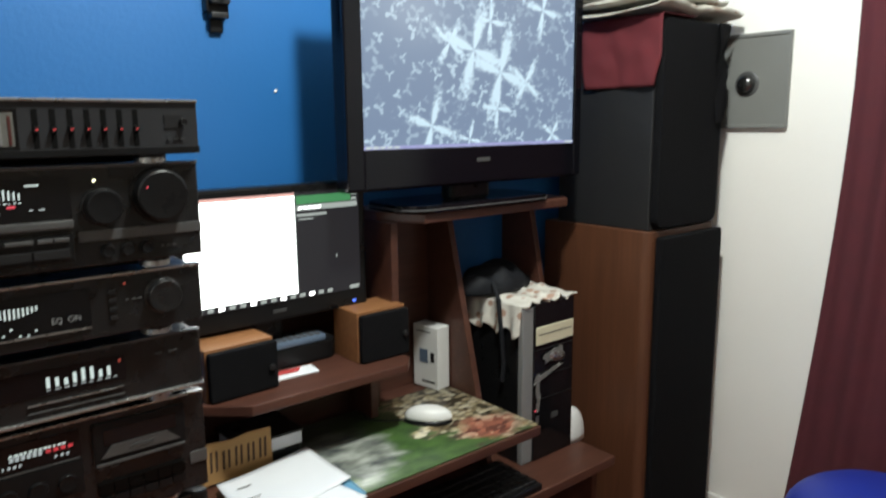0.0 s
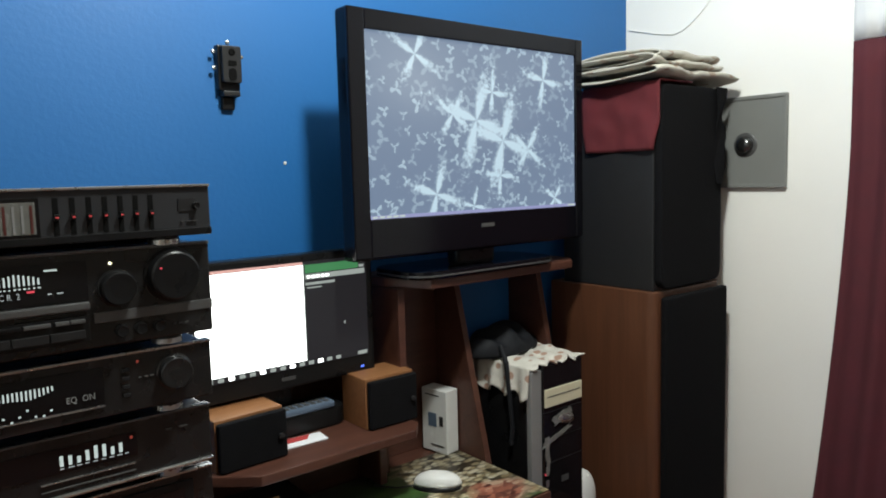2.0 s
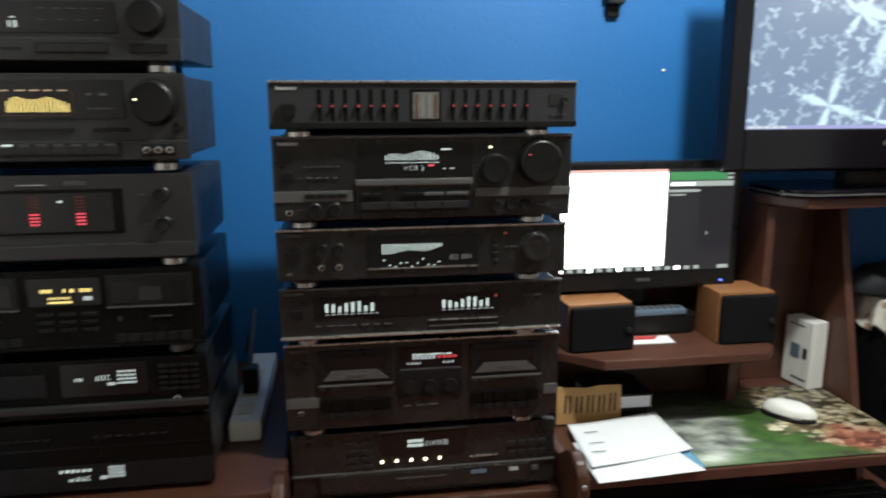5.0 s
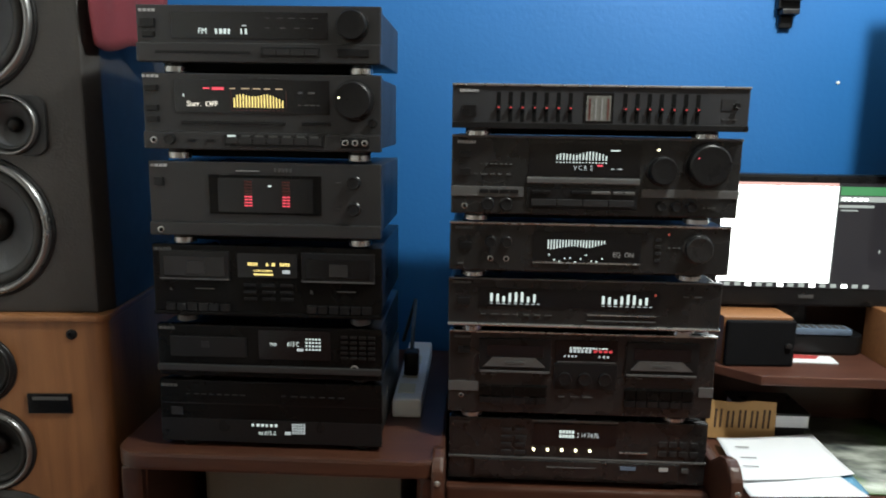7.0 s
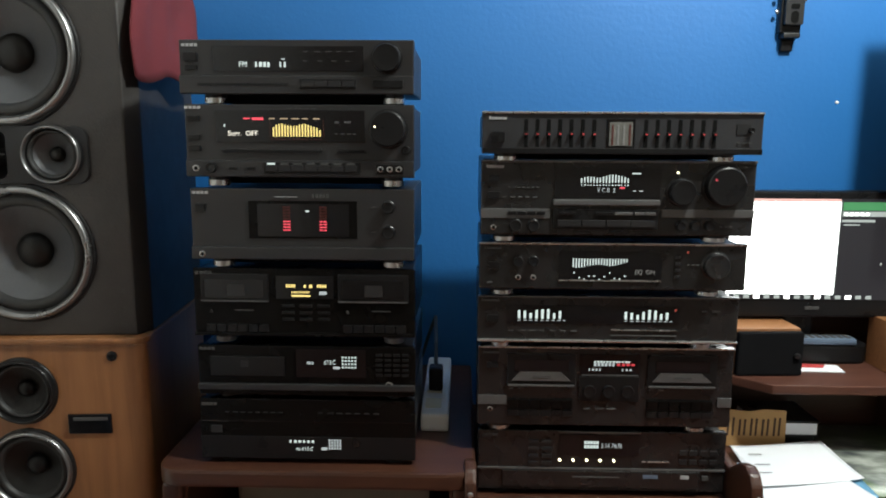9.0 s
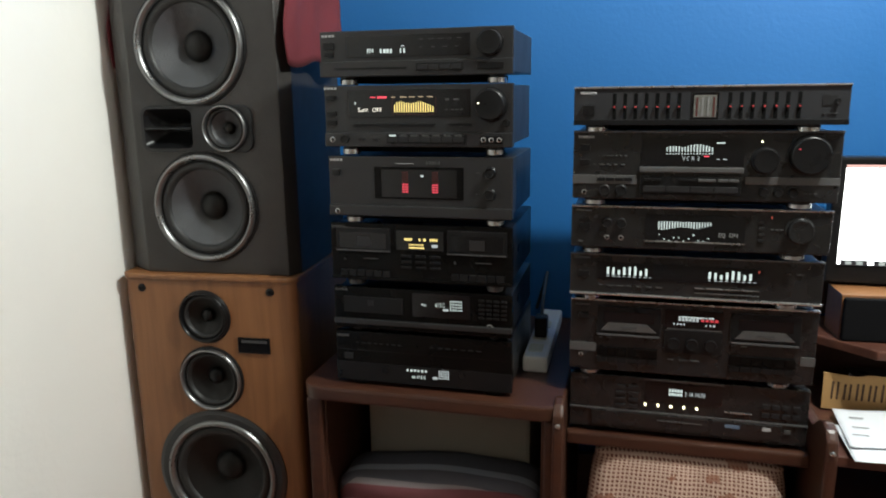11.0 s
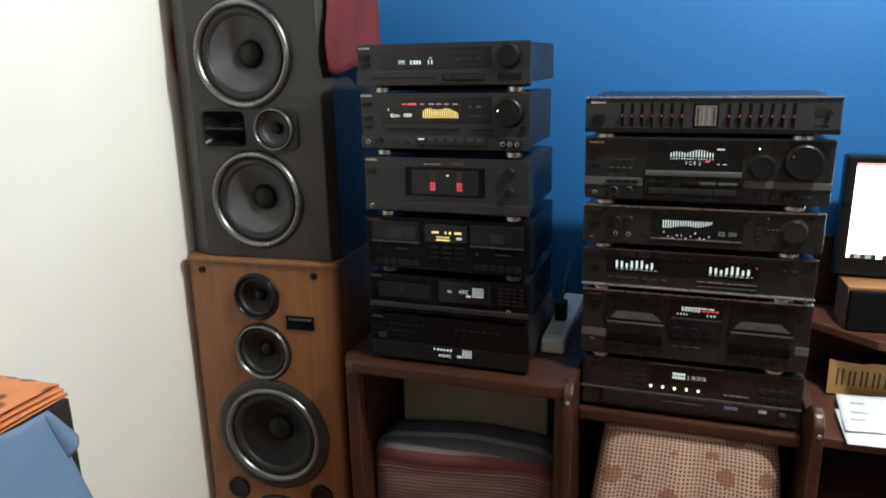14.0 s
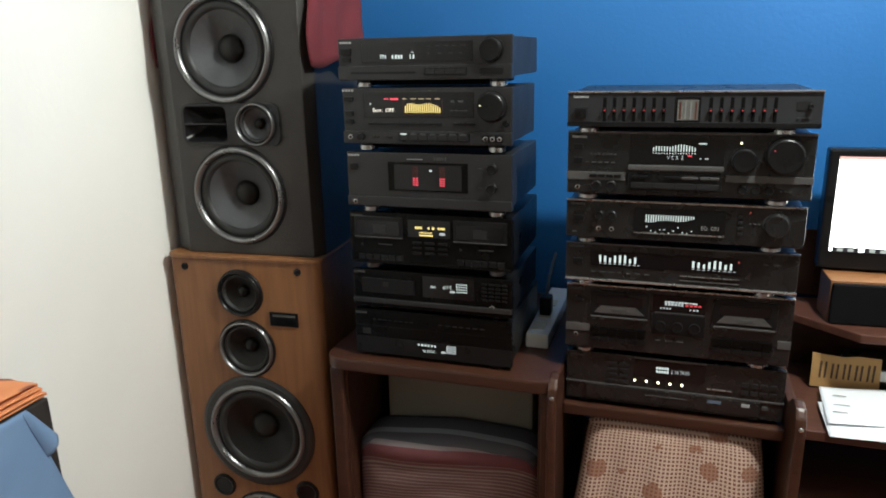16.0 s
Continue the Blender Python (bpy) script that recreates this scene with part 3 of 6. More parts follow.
q.rect("drawer_mark", 0.82, 0.855, 0.7, 0.76, LEGEND, 0.006)
q.rect("drawer_mark", 0.91, 0.935, 0.72, 0.79, MIDGREY, 0.003)
q.dashes(0.68, 0.86, 0.82, 4, MIDGREY, 0.012)
q.feet(material=BLACK, height=0.008)

SG = "units of the narrow graphite stack"
SX, SY, SW = -0.462, 0.885, 0.358

# tuner
q = Unit(SX, SY, 1.246, 1.327, SW, 0.262, FACE_S, "graphite radio tuner with round tuning knob, on top of the stack", "tuner", "radio_tuner", SG)
q.badge(0.012, 0.085, 0.1, 0.06)
q.rect("display_window", 0.145, 0.785, 0.12, 0.58, GLASSBLK, 0.0015, 0.0006)
q.text("FM", 0.255, 0.5, 0.0085, G_WHITE, 0.9)
q.dashes(0.325, 0.395, 0.455, 4, G_WHITE, 0.09, 0.75)
q.dashes(0.43, 0.465, 0.455, 2, G_WHITE, 0.1, 0.5)
q.dashes(0.437, 0.462, 0.355, 1, G_DIM, 0.025, 1)
q.dashes(0.53, 0.77, 0.22, 5, MIDGREY, 0.01, 0.6)
q.dashes(0.53, 0.77, 0.39, 4, MIDGREY, 0.012, 0.4)
q.rect("power_button", 0.02, 0.078, 0.24, 0.4, BLACK, 0.005, 0.001)
q.rect("timer_button", 0.025, 0.075, 0.46, 0.56, BLACK, 0.004, 0.001)
q.rect("lower_ledge", 0, 1, 0.66, 1.0, FACE_S, 0.006, 0.002)
q.rect("slot", 0.08, 0.47, 0.8, 0.85, BLACK, 0.0066)
q.rect("button_bay", 0.515, 0.755, 0.72, 0.9, BLACK, 0.008, 0.001)
for i in range(4):
    q.rect("preset_button", 0.525 + i * 0.057, 0.577 + i * 0.057, 0.76, 0.87, GREYBLACK, 0.0095, 0.0008)
q.rect("button_bay", 0.825, 0.955, 0.74, 0.88, BLACK, 0.008, 0.001)
for i in range(3):
    q.dashes(0.832 + i * 0.042, 0.87 + i * 0.042, 0.78, 1, LEGEND, 0.012, 0.7)
q.knob(0.885, 0.335, 0.0215, 0.016)
for u, d in ((0.39, 0.004), (0.46, -0.003), (0.475, 0.002), (0.555, 0.005), (0.66, -0.004)):
    part("signal_lead", tube([(q.px(u), q.y + 0.235, q.z0 + 0.005), (q.px(u) + d, q.y + 0.237, q.z0 - 0.008), (q.px(u) + 2 * d, q.y + 0.239, q.z0 - 0.0145)], 0.0018, 6), CABLE, q.t)
q.feet((0.13, 0.91), STEEL, 0.017, 0.014)

# amplifier with spectrum display
q = Unit(SX + 0.004, SY, 1.12, 1.231, SW - 0.004, 0.24, FACE_S, "graphite surround amplifier with amber spectrum display", "amplifier", "surround_amplifier", SG)
q.badge(0.0, 0.075, 0.045, 0.045)
q.rect("display_window", 0.135, 0.785, 0.08, 0.52, GLASSBLK, 0.0015, 0.0006)
q.text("Surr.  OFF", 0.187, 0.43, 0.0078, glow("warm_white_segments", (1, 0.95, 0.8), 0.8), 1.0)
q.bars(0.385, 0.6, 0.25, 0.44, [0.65, 0.85, 0.9, 0.92, 0.85, 0.8, 0.78, 0.76, 0.78, 0.85, 0.9, 0.92, 0.86, 0.78, 0.7, 0.62, 0.5], G_YELLOW, 0.46)
q.dashes(0.375, 0.605, 0.475, 12, G_REDOFF, 0.012)
for u in (0.374, 0.606):
    q.rect("display_frame", u - 0.0008, u + 0.0008, 0.21, 0.45, G_REDOFF, 0.002)
q.dashes(0.37, 0.61, 0.195, 5, G_AMBERDIM, 0.016, 0.75)
q.rect("red_mark", 0.295, 0.345, 0.18, 0.215, G_RED, 0.0022)
q.rect("red_mark", 0.258, 0.285, 0.185, 0.205, G_RED, 0.0022)
q.rect("white_mark", 0.171, 0.176, 0.27, 0.31, G_WHITE, 0.0022)
q.dashes(0.655, 0.74, 0.24, 2, MIDGREY, 0.03)
q.dashes(0.655, 0.76, 0.4, 4, MIDGREY, 0.012)
q.dashes(0.45, 0.59, 0.055, 4, MIDGREY, 0.008)
q.knob(0.888, 0.33, 0.0275, 0.02, BLACK, G_LED, 170)
q.knob(0.965, 0.62, 0.006, 0.008)
for v in (0.16, 0.42, 0.57):
    q.rect("power_button", 0.015, 0.065, v, v + 0.075, BLACK, 0.005, 0.0008)
for a, b in ((0.16, 0.6), (0.67, 0.79)):
    q.rect("slot", a, b, 0.62, 0.665, BLACK, 0.003, 0.0006)
q.rect("lower_ledge", 0, 1, 0.77, 1.0, FACE_S, 0.006, 0.002)
q.rect("button_bay", 0.345, 0.765, 0.79, 0.95, BLACK, 0.008, 0.001)
for i in range(7):
    b = q.rect("input_button", 0.352 + i * 0.058, 0.405 + i * 0.058, 0.83, 0.92, GREYBLACK, 0.0095, 0.0008)
    q.rect("button_light", 0.36 + i * 0.058, 0.395 + i * 0.058, 0.8, 0.825, G_WHITE if i < 1 else MIDGREY, 0.0096, parent=b)
part("headphone_socket", lathe([(0.005, 0.005), (0.005, 0.0075), (0.003, 0.008), (0.0028, 0.0062), (0, 0.0062)], (q.px(0.045), q.y, q.pz(0.88)), n=16), STEEL, q.front)
part("socket_hole", lathe([(0.003, 0.005), (0.003, 0.0083), (0, 0.0084)], (q.px(0.045), q.y, q.pz(0.88)), n=14), MATTE, q.front)
q.knob(0.115, 0.87, 0.008, 0.014)
for u in (0.19, 0.27):
    q.rect("small_button", u, u + 0.035, 0.86, 0.9, BLACK, 0.008, 0.0006)
q.rect("socket_bay", 0.835, 0.955, 0.81, 0.95, BLACK, 0.008, 0.002)
for i in range(3):
    part("input_socket", lathe([(0.0045, 0.006), (0.0045, 0.011), (0.0026, 0.0115), (0.0022, 0.009), (0, 0.009)], (q.px(0.855 + i * 0.04), q.y, q.pz(0.88)), n=16), STEEL, q.front)
    part("socket_hole", lathe([(0.0028, 0.009), (0.0028, 0.0118), (0, 0.0119)], (q.px(0.855 + i * 0.04), q.y, q.pz(0.88)), n=14), MATTE, q.front)
q.feet((0.12, 0.9), STEEL, 0.017, 0.015)

# power amplifier
q = Unit(SX + 0.006, SY, 0.99, 1.102, SW - 0.006, 0.27, FACE_S, "graphite power amplifier with two red level columns", "amplifier", "power_amplifier", SG)
q.badge(0.01, 0.085, 0.06, 0.045)
q.rect("display_window", 0.26, 0.745, 0.17, 0.7, FACE_D, 0.0015, 0.0006)
q.rect("meter_window", 0.3, 0.71, 0.21, 0.67, GLASSBLK, 0.0025)
for u in (0.415, 0.578):
    for r in range(9):
        for c in range(2):
            q.rect("level_segment", u + c * 0.018, u + 0.0145 + c * 0.018, 0.568 - r * 0.04, 0.588 - r * 0.04, G_RED if r < 4 else G_REDOFF, 0.0032)
q.rect("white_mark", 0.517, 0.532, 0.3, 0.325, G_WHITE, 0.0032)
q.dashes(0.38, 0.53, 0.115, 1, LEGEND, 0.008, 1)
q.dashes(0.545, 0.625, 0.1, 5, MIDGREY, 0.05)
q.knob(0.885, 0.25, 0.0095, 0.012)
q.knob(0.885, 0.6, 0.0095, 0.012)
q.dashes(0.81, 0.85, 0.25, 1, MIDGREY, 0.01)
q.dashes(0.81, 0.85, 0.6, 1, MIDGREY, 0.01)
q.rect("power_button", 0.025, 0.065, 0.22, 0.33, BLACK, 0.005, 0.0008)
q.rect("lower_ledge", 0, 1, 0.82, 1.0, FACE_S, 0.006, 0.002)
part("headphone_socket", lathe([(0.005, 0.005), (0.005, 0.0075), (0.003, 0.008), (0.0028, 0.0062), (0, 0.0062)], (q.px(0.05), q.y, q.pz(0.92)), n=16), STEEL, q.front)
part("socket_hole", lathe([(0.003, 0.005), (0.003, 0.0083), (0, 0.0084)], (q.px(0.05), q.y, q.pz(0.92)), n=14), MATTE, q.front)
q.feet((0.12, 0.9), STEEL, 0.017, 0.014)

# twin tape deck
# From here down, the fronts of this stack carry falloff shade in their colour.
q = Unit(SX + 0.004, SY, 0.865, 0.975, SW - 0.003, 0.28, FACE_D, "graphite twin tape deck with small amber display, front darkened as shade", "cassette deck", "cassette_deck", SG)
q.badge(0.01, 0.09, 0.07, 0.05, MIDGREY)
for u0, u1 in ((0.035, 0.34), (0.655, 0.97)):
    d = q.rect("tape_door", u0, u1, 0.08, 0.5, BLACK, 0.004, 0.0015)
    q.rect("door_window", u0 + 0.02, u1 - 0.02, 0.16, 0.43, GLASSBLK, 0.005, parent=d)
    q.rect("tape_label", u0 + 0.12, u0 + 0.2, 0.23, 0.4, FACE_S, 0.0056, parent=d)
    q.rect("door_lip", u0, u1, 0.47, 0.485, GREYTRIM, 0.006, parent=d)
    q.dashes(u0 + 0.15, u0 + 0.28, 0.62, 1, MIDGREY, 0.012, 1)
    for i in range(6):
        q.rect("transport_key", u0 + 0.02 + i * 0.048, u0 + 0.062 + i * 0.048, 0.83, 0.94, BLACK, 0.005, 0.0008)
q.text("A", 0.07, 0.66, 0.006, MIDGREY)
q.text("B", 0.69, 0.66, 0.006, MIDGREY)
q.rect("display_window", 0.375, 0.635, 0.1, 0.44, GLASSBLK, 0.002)
q.bars(0.42, 0.465, 0.23, 0.275, [1] * 4, G_YELLOW, 0.75)
q.bars(0.56, 0.605, 0.23, 0.275, [1] * 4, G_YELLOW, 0.75)
q.dashes(0.5, 0.55, 0.255, 2, G_YELLOW, 0.045, 0.6)
q.rect("level_strip", 0.445, 0.53, 0.385, 0.41, G_YELLOW, 0.0026)
q.dashes(0.445, 0.53, 0.345, 9, G_YELLOW, 0.03)
q.rect("tape_mark", 0.57, 0.603, 0.33, 0.38, G_DIM, 0.0026)
for r in range(3):
    for c in range(3):
        q.rect("button", 0.4 + c * 0.08, 0.455 + c * 0.08, 0.53 + r * 0.1, 0.57 + r * 0.1, BLACK, 0.004, 0.0006)
q.dashes(0.27, 0.34, 0.84, 2, MIDGREY, 0.02)
q.rect("lower_ledge", 0, 1, 0.95, 1.0, FACE_D, 0.005, 0.0015)
q.feet((0.12, 0.9), GREYTRIM, 0.017, 0.014)

# single disc player
q = Unit(SX + 0.005, SY, 0.764, 0.848, SW - 0.004, 0.28, FACE_D, "compact disc player with white display, shade put into its front colour", "disc player", "disc_player", SG)
q.badge(0.01, 0.085, 0.07, 0.06, MIDGREY)
q.rect("display_window", 0.455, 0.775, 0.06, 0.62, GLASSBLK, 0.002)
q.text("no", 0.505, 0.36, 0.007, G_WHITE, 1.05)
q.text("d I S C", 0.582, 0.36, 0.008, G_WHITE, 0.62)
for r in range(4):
    for c in range(5):
        q.rect("track_mark", 0.665 + c * 0.0145, 0.673 + c * 0.0145, 0.2 + r * 0.066, 0.232 + r * 0.066, G_WHITE, 0.0026)
q.rect("disc_mark", 0.625, 0.655, 0.4, 0.45, G_DIM, 0.0026)
q.rect("disc_drawer", 0.06, 0.4, 0.22, 0.6, BLACK, 0.004, 0.001)
q.rect("drawer_mark", 0.2, 0.235, 0.3, 0.42, FACE_S, 0.005)
for r in range(5):
    for c in range(4):
        q.rect("number_button", 0.82 + c * 0.04, 0.85 + c * 0.04, 0.14 + r * 0.1, 0.19 + r * 0.1, BLACK, 0.003, 0.0005)
q.rect("key_ledge", 0, 1, 0.76, 0.88, FACE_S, 0.006, 0.0015)
q.dashes(0.02, 0.1, 0.8, 1, LEGEND, 0.02, 0.5)
q.dashes(0.26, 0.8, 0.8, 9, LEGEND, 0.022, 0.5)
q.jack(0.88, 0.78, 0.0065)
q.feet((0.12, 0.9), BLACK, 0.016, 0.006)

# disc changer at the bottom of the narrow stack
q = Unit(SX + 0.004, SY, 0.653, 0.757, SW - 0.003, 0.3, FACE_D, "five-disc changer standing on the brown cabinet, front coloured darker for shade", "disc player", "disc_changer", SG)
q.badge(0.01, 0.085, 0.09, 0.05, MIDGREY)
q.rect("upper_gap", 0, 1, 0.36, 0.375, GLASSBLK, 0.001)
q.rect("lower_panel", 0, 1, 0.62, 0.985, BLACK, 0.001, 0.0005)
q.dashes(0.12, 0.4, 0.22, 8, GREYBLACK, 0.01)
q.dashes(0.55, 0.85, 0.22, 7, GREYBLACK, 0.014)
q.rect("drawer_mark", 0.05, 0.1, 0.44, 0.56, FACE_S, 0.002)
q.dashes(0.415, 0.54, 0.695, 6, G_WHITE, 0.04, 0.6)
q.text("no d I S C", 0.445, 0.845, 0.0068, G_WHITE, 0.72)
q.rect("disc_mark", 0.565, 0.59, 0.79, 0.83, G_DIM, 0.0038)
for r in range(4):
    for c in range(5):
        q.rect("track_mark", 0.598 + c * 0.0125, 0.605 + c * 0.0125, 0.655 + r * 0.045, 0.68 + r * 0.045, G_DIM, 0.0038)
q.feet((0.12, 0.9), BLACK, 0.016, 0.008)

# ---- cabinet under the narrow stack ----
CT = 0.645
cab = thing("stereo_cabinet", (-0.27, 1.1, 0), "dark brown lacquered stereo cabinet with rounded top and open shelf", "cabinet")
part("top", prism(round_rect(-0.53, -0.003, 0.855, 1.41, 0.04, 5, (0, 1)), 2, CT - 0.03, CT, 0.006), CABW, cab)
for x in (-0.515, -0.046):
    part("side_panel", box(x, x + 0.028, 0.885, 1.4, 0.0, CT - 0.03, 0.003), CABW, cab)
for x in (-0.524, -0.04):
    part("front_post", box(x, x + 0.034, 0.868, 0.9, 0.0, CT - 0.031, 0.01, 3), CABW, cab)
part("back_panel", box(-0.485, -0.048, 1.385, 1.398, 0.03, CT - 0.032), CABW, cab)
part("shelf", box(-0.486, -0.047, 0.91, 1.384, 0.1, 0.125, 0.003), CABW, cab)
part("plinth", box(-0.486, -0.047, 0.93, 0.95, 0.0, 0.099), CABW, cab)

bx = thing("storage_box", (-0.27, 1.2, 0.125), "dull olive-grey board box standing in the brown cabinet", "box")
part("carton", box(-0.45, -0.085, 1.03, 1.33, 0.125, 0.548, 0.008), OLIVE, bx)
part("lid", box(-0.454, -0.081, 1.026, 1.334, 0.55, 0.602, 0.007), OLIVE, bx)
part("label_card", box(-0.31, -0.22, 1.0265, 1.0295, 0.36, 0.42, 0.001), CARD, bx)


def striped():
    m = bpy.data.materials.new("striped_blanket")
    m.use_nodes = True
    nt = m.node_tree
    b = nt.nodes["Principled BSDF"]
    tc = nt.nodes.new("ShaderNodeTexCoord")
    sep = nt.nodes.new("ShaderNodeSeparateXYZ")
    nt.links.new(tc.outputs["UV"], sep.inputs[0])
    r = nt.nodes.new("ShaderNodeValToRGB")
    r.color_ramp.interpolation = "CONSTANT"
    cols = ((0, (0.06, 0.06, 0.075)), (0.04, (0.2, 0.21, 0.24)), (0.08, (0.07, 0.065, 0.075)), (0.13, (0.2, 0.17, 0.17)), (0.16, (0.14, 0.045, 0.05)), (0.29, (0.22, 0.17, 0.16)),
            (0.31, (0.16, 0.06, 0.06)), (0.36, (0.25, 0.19, 0.17)))
    r.color_ramp.elements[0].color = (*cols[0][1], 1)
    r.color_ramp.elements[1].position, r.color_ramp.elements[1].color = 0.385, (0.13, 0.06, 0.055, 1)
    for p, c in cols[1:]:
        r.color_ramp.elements.new(p).color = (*c, 1)
    sq = nt.nodes.new("ShaderNodeMath")
    sq.operation = "MULTIPLY_ADD"
    sq.inputs[1].default_value, sq.inputs[2].default_value = 1.45, -0.06
    nt.links.new(sep.outputs["Y"], sq.inputs[0])
    nt.links.new(sq.outputs[0], r.inputs["Fac"])
    w = nt.nodes.new("ShaderNodeMath")
    w.operation = "PINGPONG"
    w.inputs[1].default_value = 0.0145
    nt.links.new(sep.outputs["Y"], w.inputs[0])
    g = nt.nodes.new("ShaderNodeMath")
    g.operation = "GREATER_THAN"
    g.inputs[1].default_value = 0.009
    nt.links.new(w.outputs[0], g.inputs[0])
    mx = nt.nodes.new("ShaderNodeMix")
    mx.data_type = "RGBA"
    mx.inputs[7].default_value = (0.22, 0.15, 0.135, 1)
    lim = nt.nodes.new("ShaderNodeMath")
    lim.operation = "GREATER_THAN"
    lim.inputs[1].default_value = 0.31
    nt.links.new(sep.outputs["Y"], lim.inputs[0])
    mul = nt.nodes.new("ShaderNodeMath")
    mul.operation = "MULTIPLY"
    nt.links.new(g.outputs[0], mul.inputs[0])
    nt.links.new(lim.outputs[0], mul.inputs[1])
    nt.links.new(mul.outputs[0], mx.inputs[0])
    nt.links.new(r.outputs["Color"], mx.inputs[6])
    nt.links.new(mx.outputs[2], b.inputs["Base Color"])
    b.inputs["Roughness"].default_value = 0.95
    n = nt.nodes.new("ShaderNodeTexNoise")
    n.inputs["Scale"].default_value = 500
    nt.links.new(tc.outputs["Object"], n.inputs["Vector"])
    bp = nt.nodes.new("ShaderNodeBump")
    bp.inputs["Strength"].default_value, bp.inputs["Distance"].default_value = 0.5, 0.002
    nt.links.new(n.outputs["Fac"], bp.inputs["Height"])
    nt.links.new(bp.outputs["Normal"], b.inputs["Normal"])
    return m


def uv_sheet(name, fn, nu, nv, material, parent, thick=0.004, span=(1, 1)):
    """A cloth with a UV map: u across, v along."""
    verts = [fn(i / nu, j / nv) - ORIGIN[parent] for i in range(nu + 1) for j in range(nv + 1)]
    me = bpy.data.meshes.new(name)
    faces = [(i * (nv + 1) + j, (i + 1) * (nv + 1) + j, (i + 1) * (nv + 1) + j + 1, i * (nv + 1) + j + 1) for i in range(nu) for j in range(nv)]
    me.from_pydata([tuple(v) for v in verts], [], faces)
    uv = me.uv_layers.new()
    for p in me.polygons:
        p.use_smooth = True
        for li, vi in zip(p.loop_indices, p.vertices):
            uv.data[li].uv = (span[0] * (vi // (nv + 1)) / nu, span[1] * (vi % (nv + 1)) / nv)
    me.materials.append(material)
    ob = new(name, me)
    ob.parent = parent
    ORIGIN[ob] = ORIGIN[parent]
    s = ob.modifiers.new("thickness", "SOLIDIFY")
    s.thickness = thick
    return ob


cu = thing("door_curtain", (XR - 0.02, 0.35, 0), "maroon cloth curtain with a white upper band hanging in the doorway", "curtain")


def hanging(z0, z1):
    """Soft upright folds; the free edge swings outward towards the hem."""
    def at(u, v):
        z = z0 + (z1 - z0) * v
        edge = 0.742 + 0.1 * max(0.0, (1.3 - z) / 1.3) ** 1.4
        y = edge - (edge + 0.1) * u
        deep = 0.4 + 0.6 * (1 - z / 2.0)
        x = XR - 0.024 + 0.014 * deep * math.sin(u * 34 + 0.6 * math.sin(z * 2)) + 0.006 * math.sin(u * 83 + z)
        return Vector((x, y, z))
    return at


uv_sheet("lower_cloth", hanging(0.015, 1.531), 120, 24, MAROON, cu, 0.003)
ob = uv_sheet("upper_cloth", hanging(1.533, 2.06), 120, 10, SHEER, cu, 0.003)
ob["label"] = "white band above the maroon cloth"
part("rod", tube([(XR - 0.024, 0.8, 2.06), (XR - 0.024, -0.14, 2.06)], 0.008, 12), STEEL, cu)
for y in (0.79, -0.13):
    part("rod_holder", box(XR - 0.03, XR - 0.0005, y - 0.012, y + 0.012, 2.045, 2.075, 0.003), STEEL, cu)

bl = thing("folded_blanket", (-0.27, 0.98, 0.125), "folded striped wool blanket in grey and red on the cabinet shelf", "blanket")


def fold(u, v):
    x = -0.478 + 0.42 * u
    side = min(u, 1 - u)
    dip = 0.03 * math.exp(-side * 18)
    top = 0.418 + 0.02 * u - dip
    if v < 0.12:
        return Vector((x, 1.02 - v / 0.12 * 0.1, top - 0.004 * math.sin(u * 9)))
    k = (v - 0.12) / 0.88
    wav = 0.012 * math.sin(u * 5 + k * 2) + 0.006 * noise.noise((u * 4, k * 6, 2)) + 0.012 * math.sin(min(1, k * 6) * math.pi) * 0.6
    return Vector((x, 0.92 - wav * 0.8 + dip * 0.8, top - 0.262 * k))


uv_sheet("striped_fold", fold, 40, 60, striped(), bl, 0.012)

# ---- stand under the wide stack ----
st = thing("audio_stand", (0.21, 1.1, 0), "dark brown stand with rounded side panels and a shelf", "stand")
for x in (-0.022, 0.436):
    pts = [(0.845, 0.0), (0.845, 0.60), (0.85, 0.632), (0.865, 0.65), (0.885, 0.655), (0.91, 0.648), (0.95, 0.62), (1.38, 0.62), (1.38, 0.0)]
    part("side_panel", prism(pts, 0, x, x + 0.02, 0.006), CABW, st)
part("shelf", box(-0.0015, 0.4355, 0.945, 1.37, 0.543, 0.563, 0.003), CABW, st)
part("shelf_lip", box(-0.001, 0.435, 0.928, 0.9448, 0.541, 0.567, 0.005), CABW, st)
part("back_rail", box(-0.001, 0.43, 1.34, 1.36, 0.1, 0.3, 0.003), CABW, st)
for x in (-0.012, 0.446):
    part("screw_cap", lathe([(0.005, 0), (0.004, 0.002), (0, 0.003)], (x, 0.8455, 0.615), n=14), STEEL, st)


